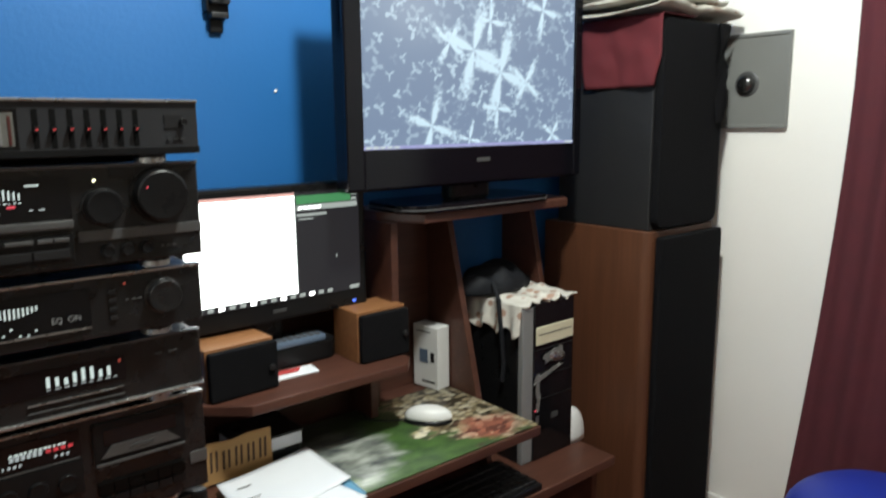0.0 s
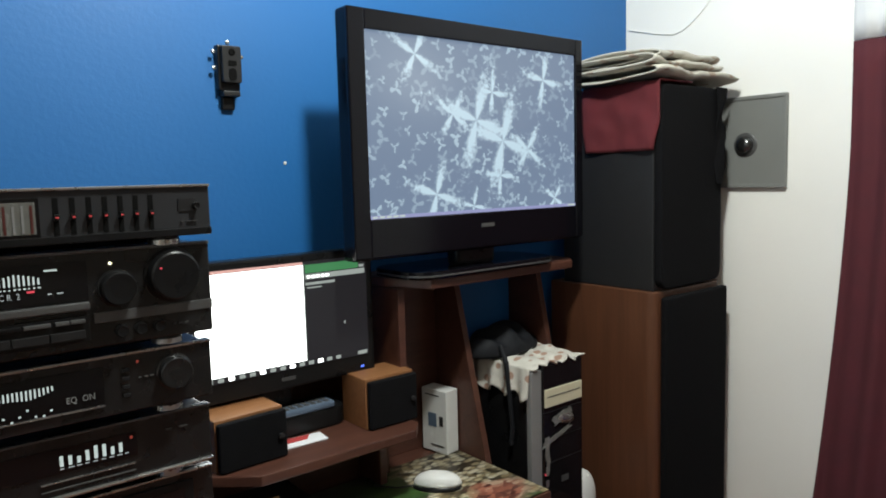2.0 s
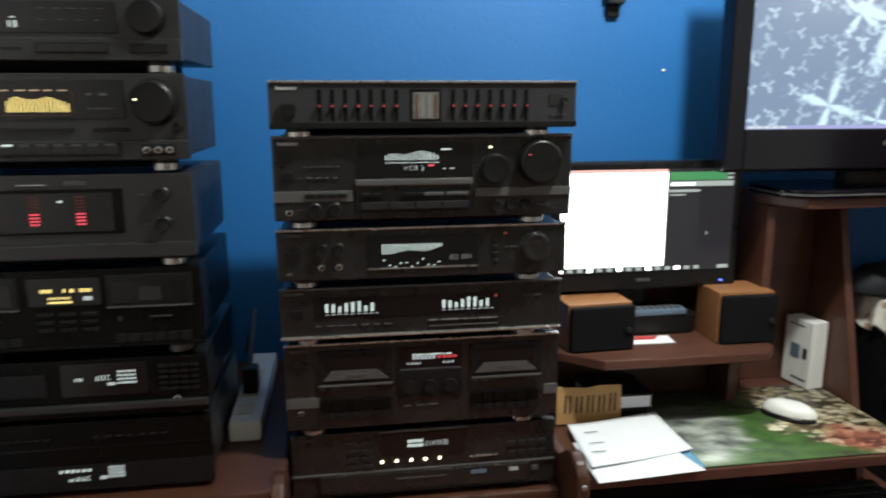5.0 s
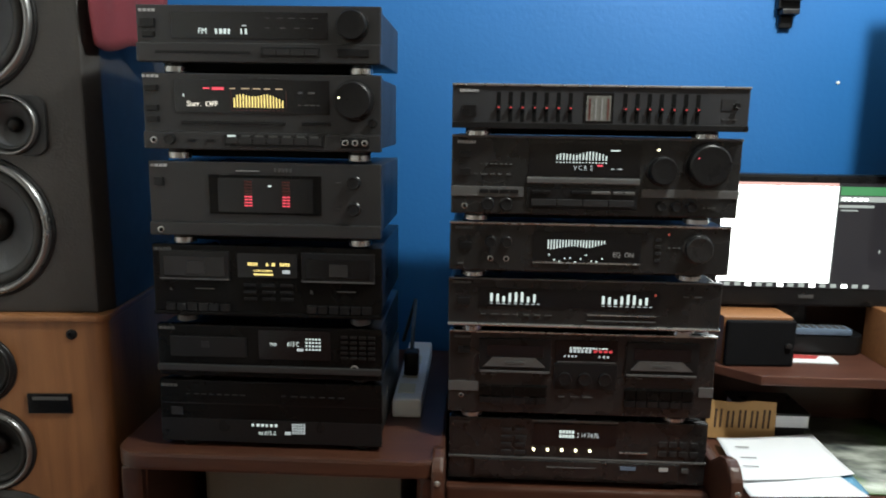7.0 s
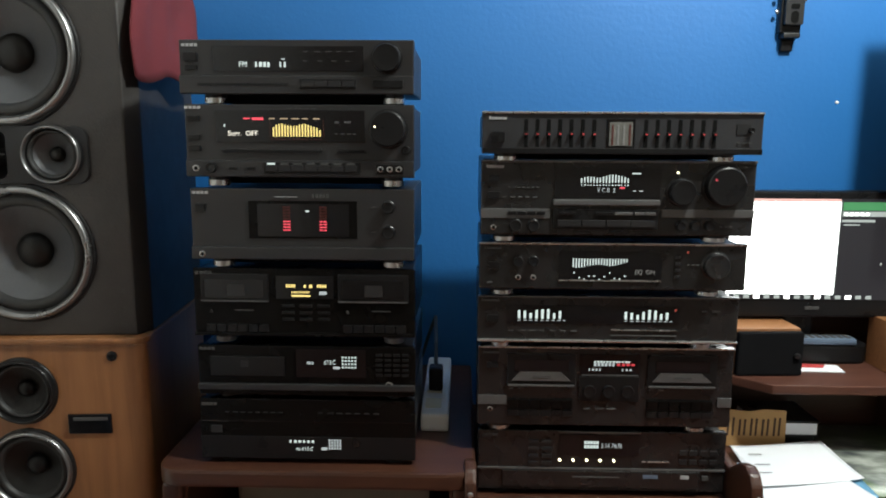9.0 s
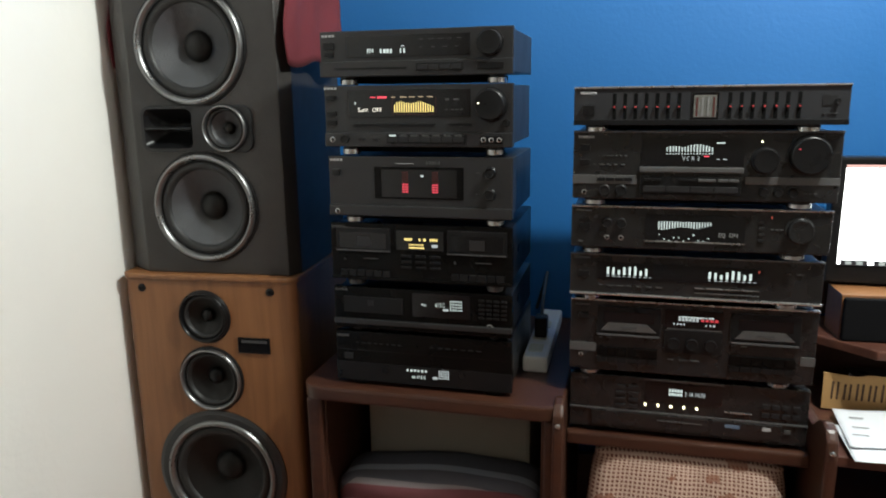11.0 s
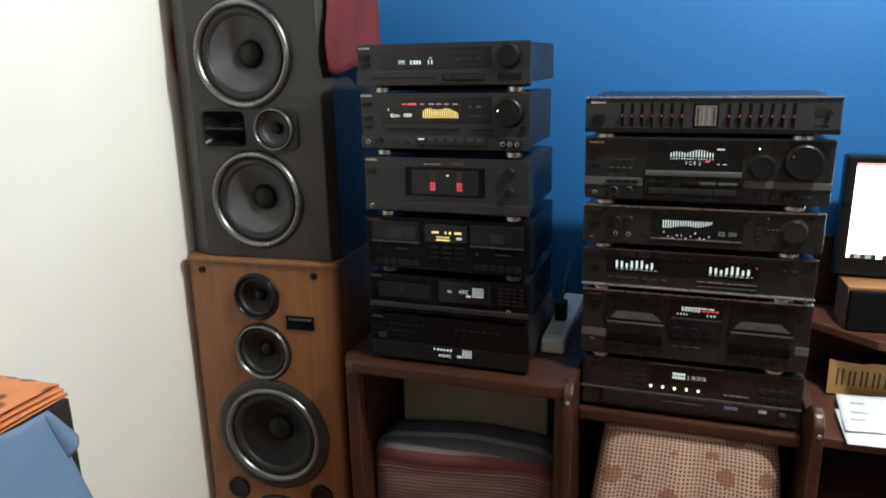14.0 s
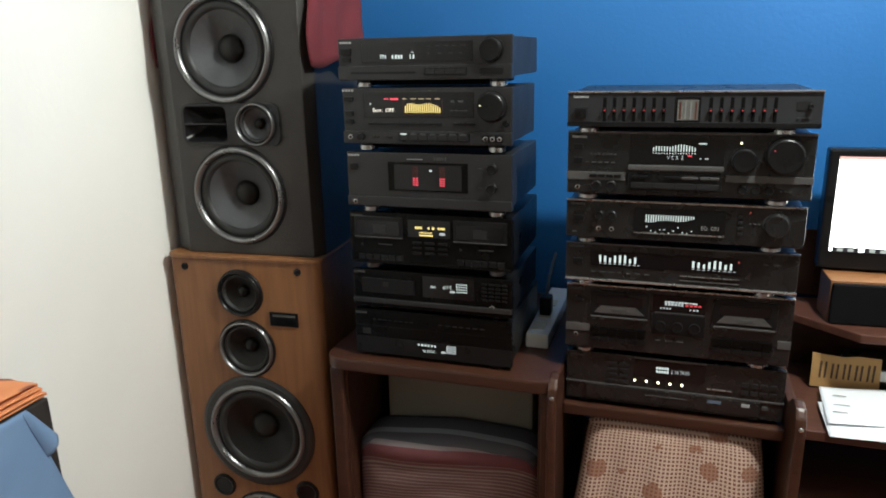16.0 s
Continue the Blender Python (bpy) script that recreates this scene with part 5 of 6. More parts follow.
def printed():
    """A printed picture: green lawn, pale animal shapes and pebbles."""
    m = bpy.data.materials.new("printed_mat")
    m.use_nodes = True
    nt = m.node_tree
    b = nt.nodes["Principled BSDF"]
    tc = nt.nodes.new("ShaderNodeTexCoord")

    def ramp(src, stops):
        r = nt.nodes.new("ShaderNodeValToRGB")
        r.color_ramp.elements[0].position, r.color_ramp.elements[0].color = stops[0][0], (*stops[0][1], 1)
        r.color_ramp.elements[1].position, r.color_ramp.elements[1].color = stops[-1][0], (*stops[-1][1], 1)
        for p, c in stops[1:-1]:
            r.color_ramp.elements.new(p).color = (*c, 1)
        nt.links.new(src, r.inputs["Fac"])
        return r.outputs["Color"]

    def tex(kind, scale, out, **kw):
        n = nt.nodes.new(kind)
        n.inputs["Scale"].default_value = scale
        nt.links.new(tc.outputs["UV"], n.inputs["Vector"])
        return n.outputs[out]

    def mixed(fac, a, c):
        x = nt.nodes.new("ShaderNodeMix")
        x.data_type = "RGBA"
        nt.links.new(fac, x.inputs[0])
        nt.links.new(a, x.inputs[6])
        nt.links.new(c, x.inputs[7])
        return x.outputs[2]

    def blob(cx, cy, rx, ry, edge=0.35):
        mp = nt.nodes.new("ShaderNodeMapping")
        mp.vector_type = "POINT"
        mp.inputs["Location"].default_value = (-cx / rx, -cy / ry, 0)
        mp.inputs["Scale"].default_value = (1 / rx, 1 / ry, 0)
        nz = nt.nodes.new("ShaderNodeTexNoise")
        nz.inputs["Scale"].default_value = 9
        nt.links.new(tc.outputs["UV"], nz.inputs["Vector"])
        nt.links.new(tc.outputs["UV"], mp.inputs["Vector"])
        ln = nt.nodes.new("ShaderNodeVectorMath")
        ln.operation = "LENGTH"
        nt.links.new(mp.outputs["Vector"], ln.inputs[0])
        ad = nt.nodes.new("ShaderNodeMath")
        ad.operation = "MULTIPLY_ADD"
        ad.inputs[1].default_value = 0.9
        nt.links.new(nz.outputs["Fac"], ad.inputs[0])
        nt.links.new(ln.outputs["Value"], ad.inputs[2])
        half = nt.nodes.new("ShaderNodeMath")
        half.operation = "MULTIPLY"
        half.inputs[1].default_value = 0.5
        nt.links.new(ad.outputs[0], half.inputs[0])
        return ramp(half.outputs[0], (((1.45 - edge) / 2, (1, 1, 1)), (0.725, (0, 0, 0))))
    green = ramp(tex("ShaderNodeTexNoise", 14, "Fac"), ((0.3, (0.03, 0.07, 0.02)), (0.7, (0.07, 0.14, 0.035))))
    fur = ramp(tex("ShaderNodeTexNoise", 10, "Fac"), ((0.32, (0.05, 0.055, 0.06)), (0.5, (0.2, 0.22, 0.19)), (0.7, (0.42, 0.44, 0.4))))
    stone = ramp(tex("ShaderNodeTexVoronoi", 27, "Color"), ((0.12, (0.06, 0.045, 0.03)), (0.32, (0.3, 0.23, 0.12)), (0.5, (0.46, 0.38, 0.22)), (0.75, (0.7, 0.64, 0.48))))
    gaps = ramp(tex("ShaderNodeTexVoronoi", 27, "Distance"), ((0.42, (0, 0, 0)), (0.75, (1, 1, 1))))
    gap = nt.nodes.new("ShaderNodeRGB")
    gap.outputs[0].default_value = (0.05, 0.04, 0.025, 1)
    stone = mixed(gaps, stone, gap.outputs[0])
    red = ramp(tex("ShaderNodeTexVoronoi", 26, "Color"), ((0.2, (0.12, 0.04, 0.03)), (0.6, (0.45, 0.16, 0.1)), (0.8, (0.6, 0.42, 0.3))))
    c = mixed(blob(0.34, 0.45, 0.19, 0.4), green, fur)
    c = mixed(blob(1.02, 0.62, 0.42, 0.75, 0.12), c, stone)
    c = mixed(blob(0.86, 0.2, 0.15, 0.2), c, red)
    nt.links.new(c, b.inputs["Base Color"])
    b.inputs["Roughness"].default_value = 0.35
    return m


mt = thing("desk_mat", (0.85, 1.2, DZ), "glossy desk mat printed with green lawn, pale animals and pebbles", "mat")
uv_sheet("printed_sheet", lambda u, v: Vector((0.6 + 0.61 * u, 1.03 + 0.335 * v, DZ + 0.0035)), 2, 2, printed(), mt, 0.0025)
ms = thing("computer_mouse", (1.04, 1.2, DZ + 0.004), "white computer mouse with dark sides on the printed mat", "mouse")


def dome(rx, ry, h, c, turn, n=28, m=10, k=1.0):
    own = bmesh.new()
    rings = []
    for j in range(m + 1):
        t = j / m * math.pi / 2
        ring = [own.verts.new(Vector(c) + Matrix.Rotation(turn, 3, "Z") @ Vector((rx * math.cos(t) ** 0.7 * math.cos(2 * math.pi * i / n), ry * math.cos(t) ** 0.7 * math.sin(2 * math.pi * i / n), h * math.sin(t) ** k))) for i in range(n)]
        rings.append(ring)
    for a, b in zip(rings, rings[1:]):
        for i in range(n):
            own.faces.new((a[i], a[(i + 1) % n], b[(i + 1) % n], b[i]))
    own.faces.new(rings[0])
    bmesh.ops.remove_doubles(own, verts=own.verts, dist=0.00005)
    return own


part("base", dome(0.056, 0.031, 0.015, (1.034, 1.205, DZ + 0.0045), 2.35), BLACK, ms, smooth=True)
part("shell", dome(0.055, 0.029, 0.027, (1.036, 1.206, DZ + 0.012), 2.35), WHITEPL, ms, "white shell", True)
part("cord", tube([(0.995, 1.235, DZ + 0.01), (0.96, 1.26, DZ + 0.0065), (0.93, 1.3, DZ + 0.0065), (0.95, 1.35, DZ + 0.0065)], 0.002), CABLE, ms)


pp = thing("paper_sheets", (0.64, 1.12, DZ + 0.004), "loose white printed sheets lying on the desk mat", "paper")


def leaf(name, corners, z, material, label="", curl=0.004, seed=1.0):
    """A loose sheet with a slight curl; its corners run round it."""
    a, b, c, d = [Vector((*p, 0)) for p in corners]

    def at(u, v):
        p = (a.lerp(b, u)).lerp(d.lerp(c, u), v)
        lift = curl * ((2 * u - 1) ** 2 * 0.5 + (1 - v) ** 2 * 0.6 + 0.25 * math.sin(u * 5 + v * 3 + seed))
        return Vector((p.x, p.y, z + max(0.0, lift)))
    ob = uv_sheet(name, at, 16, 14, material, pp, 0.0012)
    if label:
        ob["label"] = label


leaf("sheet", ((0.6, 1.11), (0.75, 1.115), (0.745, 1.022), (0.62, 1.0)), DZ + 0.0055, BLUEPRINT, "blue printed sheet", 0.002)
leaf("sheet", ((0.528, 1.14), (0.7, 1.15), (0.737, 1.006), (0.527, 0.992)), DZ + 0.009, PAPER, "", 0.003, 2.0)
leaf("sheet", ((0.54, 1.208), (0.742, 1.236), (0.748, 1.078), (0.53, 1.035)), DZ + 0.0135, PAPER, "", 0.006, 4.0)
for (a, b, c, d) in ((0.562, 1.165, 0.026, 0.0025), (0.556, 1.12, 0.03, 0.002), (0.548, 1.085, 0.028, 0.002)):
    part("print_line", box(a, a + c, b, b + d, DZ + 0.0205, DZ + 0.0211), MIDGREY, pp)
jc = thing("cardboard_sign", (0.59, 1.225, DZ + 0.004), "small cardboard sign with hand-drawn brown marks leaning on a book", "sign")
part("board", prism([(0.527, 0.528), (0.669, 0.528), (0.667, 0.609), (0.62, 0.611), (0.59, 0.606), (0.526, 0.611)], 1, 1.24, 1.2435), CARD, jc)
for i, h in enumerate((0.04, 0.036, 0.038, 0.037, 0.04)):
    x = 0.543 + i * 0.0245
    for dx in (0.0, 0.0105):
        part("drawn_mark", prism([(x + dx, 0.552), (x + dx + 0.004, 0.5515), (x + dx + 0.0052, 0.552 + h), (x + dx + 0.001, 0.5525 + h)], 1, 1.2388, 1.2402), INK, jc)
bk = thing("book", (0.67, 1.3, DZ + 0.004), "closed black book with white pages on the desk", "book")
part("page_block", box(0.61, 0.738, 1.2465, 1.36, 0.5525, 0.578, 0.001), PAPER, bk)
part("cover", box(0.605, 0.741, 1.245, 1.364, 0.5785, 0.5835, 0.001), BLACK, bk)
part("back_cover", box(0.605, 0.741, 1.245, 1.364, 0.5485, 0.552, 0.001), BLACK, bk)
nb2 = thing("notebook", (0.67, 1.3, DZ + 0.004), "thick black notebook lying under the book", "notebook")
part("cover", box(0.6, 0.735, 1.249, 1.37, DZ + 0.004, 0.548, 0.003), BLACK, nb2)

# keyboard on the low tray
kb = thing("keyboard", (1.05, 1.12, 0.345), "black computer keyboard on the low tray", "keyboard")
part("base", box(0.78, 1.25, 1.05, 1.2, 0.345, 0.362, 0.004), BLACK, kb)
for r in range(5):
    for c in range(22):
        part("key", box(0.79 + c * 0.0205, 0.808 + c * 0.0205, 1.06 + r * 0.026, 1.083 + r * 0.026, 0.361, 0.369 + 0.001 * r, 0.001, 1), GREYBLACK, kb)

# monitor
mo = thing("computer_monitor", (0.73, 1.33, 0.692), "black flat monitor showing a white page beside a dark window", "monitor")
MX0, MX1, MZ0, MZ1, MY = 0.53, 0.925, 0.838, 1.056, 1.3
part("housing", box(MX0 - 0.008, MX1 + 0.018, MY + 0.002, MY + 0.045, MZ0 - 0.04, MZ1 + 0.016, 0.006), BLACK, mo)
scr = part("screen", box(MX0 + 0.013, MX1, MY - 0.0005, MY + 0.003, MZ0, MZ1), G_DARK, mo)


def on_screen(name, u0, u1, v0, v1, m, out=0.0012):
    w, h = MX1 - MX0, MZ1 - MZ0
    return part(name, box(max(MX0 + 0.013, MX0 + u0 * w), MX0 + u1 * w, MY - out, MY, MZ1 - v1 * h, MZ1 - v0 * h), m, scr)


on_screen("white_page", 0.0, 0.612, 0.03, 0.945, G_PAGE)
on_screen("title_strip", 0.0, 0.612, 0.0, 0.025, G_ROSE)
on_screen("player_bar", 0.625, 0.95, 0.03, 0.11, G_GREEN)
on_screen("toolbar", 0.625, 0.99, 0.12, 0.17, G_BAR)
on_screen("toolbar", 0.625, 0.8, 0.2, 0.225, G_BAR)
on_screen("window_edge", 0.613, 0.618, 0.02, 0.95, G_BAR)
for i in range(15):
    on_screen("task_icon", 0.02 + i * 0.055, 0.05 + i * 0.055, 0.955, 0.99, G_BAR if i % 3 else G_PAGE)
on_screen("task_clock", 0.93, 0.99, 0.955, 0.99, G_BAR)
for i in range(5):
    on_screen("player_button", 0.635 + i * 0.028, 0.652 + i * 0.028, 0.135, 0.158, G_PAGE, 0.002)
on_screen("window_button", 0.955, 0.985, 0.03, 0.06, G_BAR)
on_screen("window_button", 0.955, 0.985, 0.08, 0.105, G_BAR)
on_screen("list_line", 0.635, 0.72, 0.245, 0.258, G_BAR)
on_screen("pointer", 0.85, 0.857, 0.62, 0.65, G_BAR)
part("neck", box(0.69, 0.76, 1.347, 1.385, 0.733, 0.83, 0.008), BLACK, mo)
part("foot", prism(round_rect(0.64, 0.87, 1.305, 1.41, 0.03), 2, 0.6925, 0.735, 0.006), BLACK, mo)
part("maker_mark", box(0.715, 0.745, MY - 0.0005, MY + 0.003, MZ0 - 0.022, MZ0 - 0.015), MIDGREY, mo)
part("power_light", box(0.905, 0.912, MY - 0.0005, MY + 0.003, MZ0 - 0.028, MZ0 - 0.024), glow("blue_light", (0.1, 0.2, 1.0), 1.5), mo)

# television
TX0, TX1, TZ0, TZ1, TY = 0.875, 1.505, 1.14, 1.518, 1.2
tv = thing("television", (1.2, 1.25, SZ), "glossy black flat television showing a coloured fractal picture", "television")
part("housing", box(TX0 - 0.036, TX1 + 0.028, TY + 0.004, TY + 0.048, TZ0 - 0.085, TZ1 + 0.043, 0.008, 3), mat("gloss_black", (0.004, 0.004, 0.006), 0.14, 0, 0.1, 8, 0, spec=0.25), tv)
bz = box(TX0 - 0.04, TX0, TY - 0.006, TY + 0.0035, TZ0 - 0.08, TZ1 + 0.04, 0.003)
box(TX1, TX1 + 0.026, TY - 0.006, TY + 0.0035, TZ0 - 0.08, TZ1 + 0.04, 0.003, bm=bz)
box(TX0 - 0.0005, TX1 + 0.0005, TY - 0.0055, TY + 0.0035, TZ1, TZ1 + 0.04, 0.003, bm=bz)
box(TX0 - 0.0005, TX1 + 0.0005, TY - 0.0055, TY + 0.0035, TZ0 - 0.08, TZ0, 0.003, bm=bz)
part("bezel", bz, bpy.data.materials["gloss_black"], tv)


def fractal():
    m = bpy.data.materials.new("fractal_picture")
    m.use_nodes = True
    nt = m.node_tree
    b = nt.nodes["Principled BSDF"]
    tc = nt.nodes.new("ShaderNodeTexCoord")
    def calc(op, p, r=None, third=None):
        m2 = nt.nodes.new("ShaderNodeMath")
        m2.operation = op
        for k, src in enumerate((p, r, third)):
            if src is None:
                continue
            if isinstance(src, (int, float)):
                m2.inputs[k].default_value = src
            else:
                nt.links.new(src, m2.inputs[k])
        return m2.outputs[0]
    wob = nt.nodes.new("ShaderNodeTexNoise")
    wob.inputs["Scale"].default_value, wob.inputs["Detail"].default_value, wob.inputs["Roughness"].default_value = 34, 5, 0.7
    stretch = nt.nodes.new("ShaderNodeMapping")
    stretch.inputs["Scale"].default_value = (1.66, 1.0, 1.0)
    nt.links.new(tc.outputs["UV"], stretch.inputs["Vector"])
    nt.links.new(stretch.outputs["Vector"], wob.inputs["Vector"])
    ragged = calc("MULTIPLY_ADD", wob.outputs["Fac"], 2.6, -0.35)

    def star(cx, cy, size, tilt):
        """Four ragged arms round a point; about 1 inside, 0 outside."""
        mp = nt.nodes.new("ShaderNodeMapping")
        mp.inputs["Location"].default_value, mp.inputs["Scale"].default_value = (-cx * 1.66, -cy, 0), (1.66, 1.0, 1)
        nt.links.new(tc.outputs["UV"], mp.inputs["Vector"])
        ln = nt.nodes.new("ShaderNodeVectorMath")
        ln.operation = "LENGTH"
        nt.links.new(mp.outputs["Vector"], ln.inputs[0])
        ax = nt.nodes.new("ShaderNodeSeparateXYZ")
        nt.links.new(mp.outputs["Vector"], ax.inputs[0])
        turn = calc("ADD", calc("ARCTAN2", ax.outputs["Y"], ax.outputs["X"]), tilt)
        arm = calc("POWER", calc("ABSOLUTE", calc("COSINE", calc("MULTIPLY", turn, 2.0))), 5.0)
        reach = calc("MULTIPLY_ADD", arm, size, size * 0.2)
        edge = calc("SUBTRACT", reach, calc("MULTIPLY", ln.outputs["Value"], ragged))
        soft = nt.nodes.new("ShaderNodeMapRange")
        soft.inputs["From Min"].default_value, soft.inputs["From Max"].default_value = -size * 0.05, size * 0.5
        nt.links.new(edge, soft.inputs["Value"])
        return soft.outputs["Result"]
    stars = [star(cx, cy, size, tilt) for cx, cy, size, tilt in (
        (0.47, 0.55, 0.26, 0.3), (0.6, 0.43, 0.26, 0.3), (0.36, 0.58, 0.13, 0.6), (0.73, 0.38, 0.14, 0.6), (0.55, 0.72, 0.12, 0.1), (0.585, 0.22, 0.12, 0.1),
        (0.2, 0.9, 0.14, 0.5), (0.82, 0.82, 0.15, 0.2), (0.28, 0.12, 0.17, 0.3), (0.88, 0.06, 0.1, 0.6), (0.45, 0.04, 0.09, 0.2))]
    joined = stars[0]
    for other in stars[1:]:
        top = nt.nodes.new("ShaderNodeMath")
        top.operation = "MAXIMUM"
        nt.links.new(joined, top.inputs[0])
        nt.links.new(other, top.inputs[1])
        joined = top.outputs[0]
    mp2 = nt.nodes.new("ShaderNodeMapping")
    mp2.inputs["Scale"].default_value = (1.66 * 11, 11, 1.0)
    bend = nt.nodes.new("ShaderNodeMix")
    bend.data_type = "VECTOR"
    bend.inputs[0].default_value = 0.035
    nt.links.new(tc.outputs["UV"], bend.inputs[4])
    nt.links.new(wob.outputs["Color"], bend.inputs[5])
    nt.links.new(bend.outputs[1], mp2.inputs["Vector"])
    cell = nt.nodes.new("ShaderNodeTexVoronoi")
    cell.voronoi_dimensions = "2D"
    cell.inputs["Scale"].default_value = 1.0
    nt.links.new(mp2.outputs["Vector"], cell.inputs["Vector"])
    away = nt.nodes.new("ShaderNodeVectorMath")
    away.operation = "SUBTRACT"
    nt.links.new(mp2.outputs["Vector"], away.inputs[0])
    nt.links.new(cell.outputs["Position"], away.inputs[1])
    xy = nt.nodes.new("ShaderNodeSeparateXYZ")
    nt.links.new(away.outputs[0], xy.inputs[0])
    tint = nt.nodes.new("ShaderNodeSeparateColor")
    nt.links.new(cell.outputs["Color"], tint.inputs[0])
    angle = calc("ADD", calc("ARCTAN2", xy.outputs["Y"], xy.outputs["X"]), calc("MULTIPLY", tint.outputs[0], 6.28))
    prong = calc("POWER", calc("ABSOLUTE", calc("COSINE", calc("MULTIPLY", angle, 1.5))), 3.0)
    limit = calc("MULTIPLY", calc("MULTIPLY_ADD", prong, 0.46, 0.07), calc("MULTIPLY_ADD", tint.outputs[1], 0.7, 0.45))
    flake = calc("MULTIPLY", calc("GREATER_THAN", limit, cell.outputs["Distance"]), calc("MULTIPLY_ADD", tint.outputs[2], 0.55, 0.1))
    mxv = nt.nodes.new("ShaderNodeMath")
    mxv.operation = "MAXIMUM"
    nt.links.new(joined, mxv.inputs[0])
    nt.links.new(flake, mxv.inputs[1])
    mx = nt.nodes.new("ShaderNodeMix")
    mx.data_type = "RGBA"
    mx.inputs[6].default_value, mx.inputs[7].default_value = (0.17, 0.23, 0.33, 1), (0.52, 0.68, 0.78, 1)
    nt.links.new(mxv.outputs[0], mx.inputs[0])
    nt.links.new(mx.outputs[2], b.inputs["Emission Color"])
    b.inputs["Emission Strength"].default_value = 1.0
    b.inputs["Base Color"].default_value = (0.02, 0.02, 0.02, 1)
    b.inputs["Roughness"].default_value = 0.6
    b.inputs["Specular IOR Level"].default_value = 0.25
    return m


uv_sheet("screen", lambda u, v: Vector((TX0 + (TX1 - TX0) * u, TY, TZ0 + (TZ1 - TZ0) * v)), 1, 1, fractal(), tv, 0.002)
part("back_cover", box(TX0 + 0.05, TX1 - 0.05, TY + 0.047, TY + 0.085, TZ0 - 0.03, TZ1 - 0.06, 0.015, 3), BLACK, tv)
part("task_bar", box(TX0, TX1, TY - 0.0025, TY - 0.0015, TZ0, TZ0 + 0.007), glow("task_bar", (0.3, 0.32, 0.55), 0.9), tv)
for i in range(5):
    part("task_icon", box(TX0 + 0.006 + i * 0.017, TX0 + 0.019 + i * 0.017, TY - 0.0035, TY - 0.0026, TZ0 + 0.0015, TZ0 + 0.0058), G_WHITE, tv)
part("task_clock", box(TX1 - 0.03, TX1 - 0.004, TY - 0.0035, TY - 0.0026, TZ0 + 0.0015, TZ0 + 0.0058), G_WHITE, tv)
part("maker_mark", box(1.175, 1.215, TY - 0.0065, TY - 0.005, TZ0 - 0.034, TZ0 - 0.025), MIDGREY, tv)
part("neck", box(1.13, 1.25, TY + 0.03, TY + 0.07, SZ + 0.018, TZ0 - 0.08, 0.01), BLACK, tv)
part("foot", prism(round_rect(0.985, 1.44, 1.19, 1.39, 0.06), 2, SZ + 0.0005, SZ + 0.018, 0.004), bpy.data.materials["gloss_black"], tv)

part("foot_edge", prism(round_rect(0.9835, 1.4415, 1.1885, 1.3915, 0.06), 2, SZ + 0.006, SZ + 0.010), GREYTRIM, tv, "bright edge of the glass foot")

# little desk speakers
dsk = thing("desk_speaker", (0.932, 1.272, 0.692), "small wood-veneer desk speaker with a black front, on the monitor shelf", "loudspeaker", "desk speakers", turn=0, local=True)
part("cabinet", box(-0.062, 0.062, -0.04, 0.055, 0.0, 0.11, 0.002), CUBEW, dsk)
part("grille", box(-0.06, 0.063, -0.055, -0.0402, 0.002, 0.105, 0.005, 3), GRILLE, dsk, "black cloth front")
part("volume_knob", lathe([(0.006, 0), (0.006, 0.006), (0, 0.007)], (0.05, -0.055, 0.05), n=14), GREYBLACK, dsk)
copy_thing(dsk, pose(0.609, 1.272, 0.692, 0, 0, 3)).scale = (1.12, 1, 0.9)

# small things on the monitor shelf
rmt = thing("remote_control", (0.76, 1.23, 0.692), "blue-grey remote control lying under the monitor", "remote control")
part("case", box(0.715, 0.835, 1.3, 1.34, 0.7365, 0.751, 0.005), BLUEGREY, rmt)
part("case_foot", box(0.725, 0.825, 1.31, 1.335, 0.7352, 0.7366), BLACK, rmt)
for r in range(2):
    for c in range(7):
        part("key", box(0.721 + c * 0.0155, 0.732 + c * 0.0155, 1.306 + r * 0.015, 1.317 + r * 0.015, 0.7505, 0.7525, 0.001, 1), MIDGREY, rmt)
cd = thing("paper_card", (0.74, 1.2, 0.692), "white card with a red printed stripe on the monitor shelf", "card")
part("card_sheet", prism([(0.693, 1.25), (0.785, 1.247), (0.79, 1.292), (0.715, 1.298)], 2, 0.6925, 0.6945), PAPER, cd)
part("red_stripe", prism([(0.703, 1.272), (0.75, 1.27), (0.765, 1.291), (0.716, 1.296)], 2, 0.6946, 0.6952), REDPRINT, cd)

# white carton on the desk
wb = thing("product_box", (1.12, 1.3, DZ), "white cardboard product box standing upright on the desk", "box")
part("carton", prism([(1.166, 1.33), (1.2105, 1.338), (1.199, 1.42), (1.154, 1.413)], 2, DZ + 0.0042, DZ + 0.166, 0.0015), WHITEPL, wb)
fx = Matrix.Translation((1.154, 1.413, DZ)) @ Matrix.Rotation(math.atan2(-0.083, 0.012), 4, "Z")
for (a, b, c, d, m) in ((0.022, 0.05, 0.07, 0.105, BLUEGREY), (0.06, 0.072, 0.075, 0.1, GREYBLACK), (0.012, 0.06, 0.15, 0.153, MIDGREY), (0.03, 0.075, 0.02, 0.024, MIDGREY)):
    own = box(a, b, -0.0008, 0.001, c, d)
    bmesh.ops.transform(own, matrix=fx, verts=own.verts)
    part("printed_picture", own, m, wb)

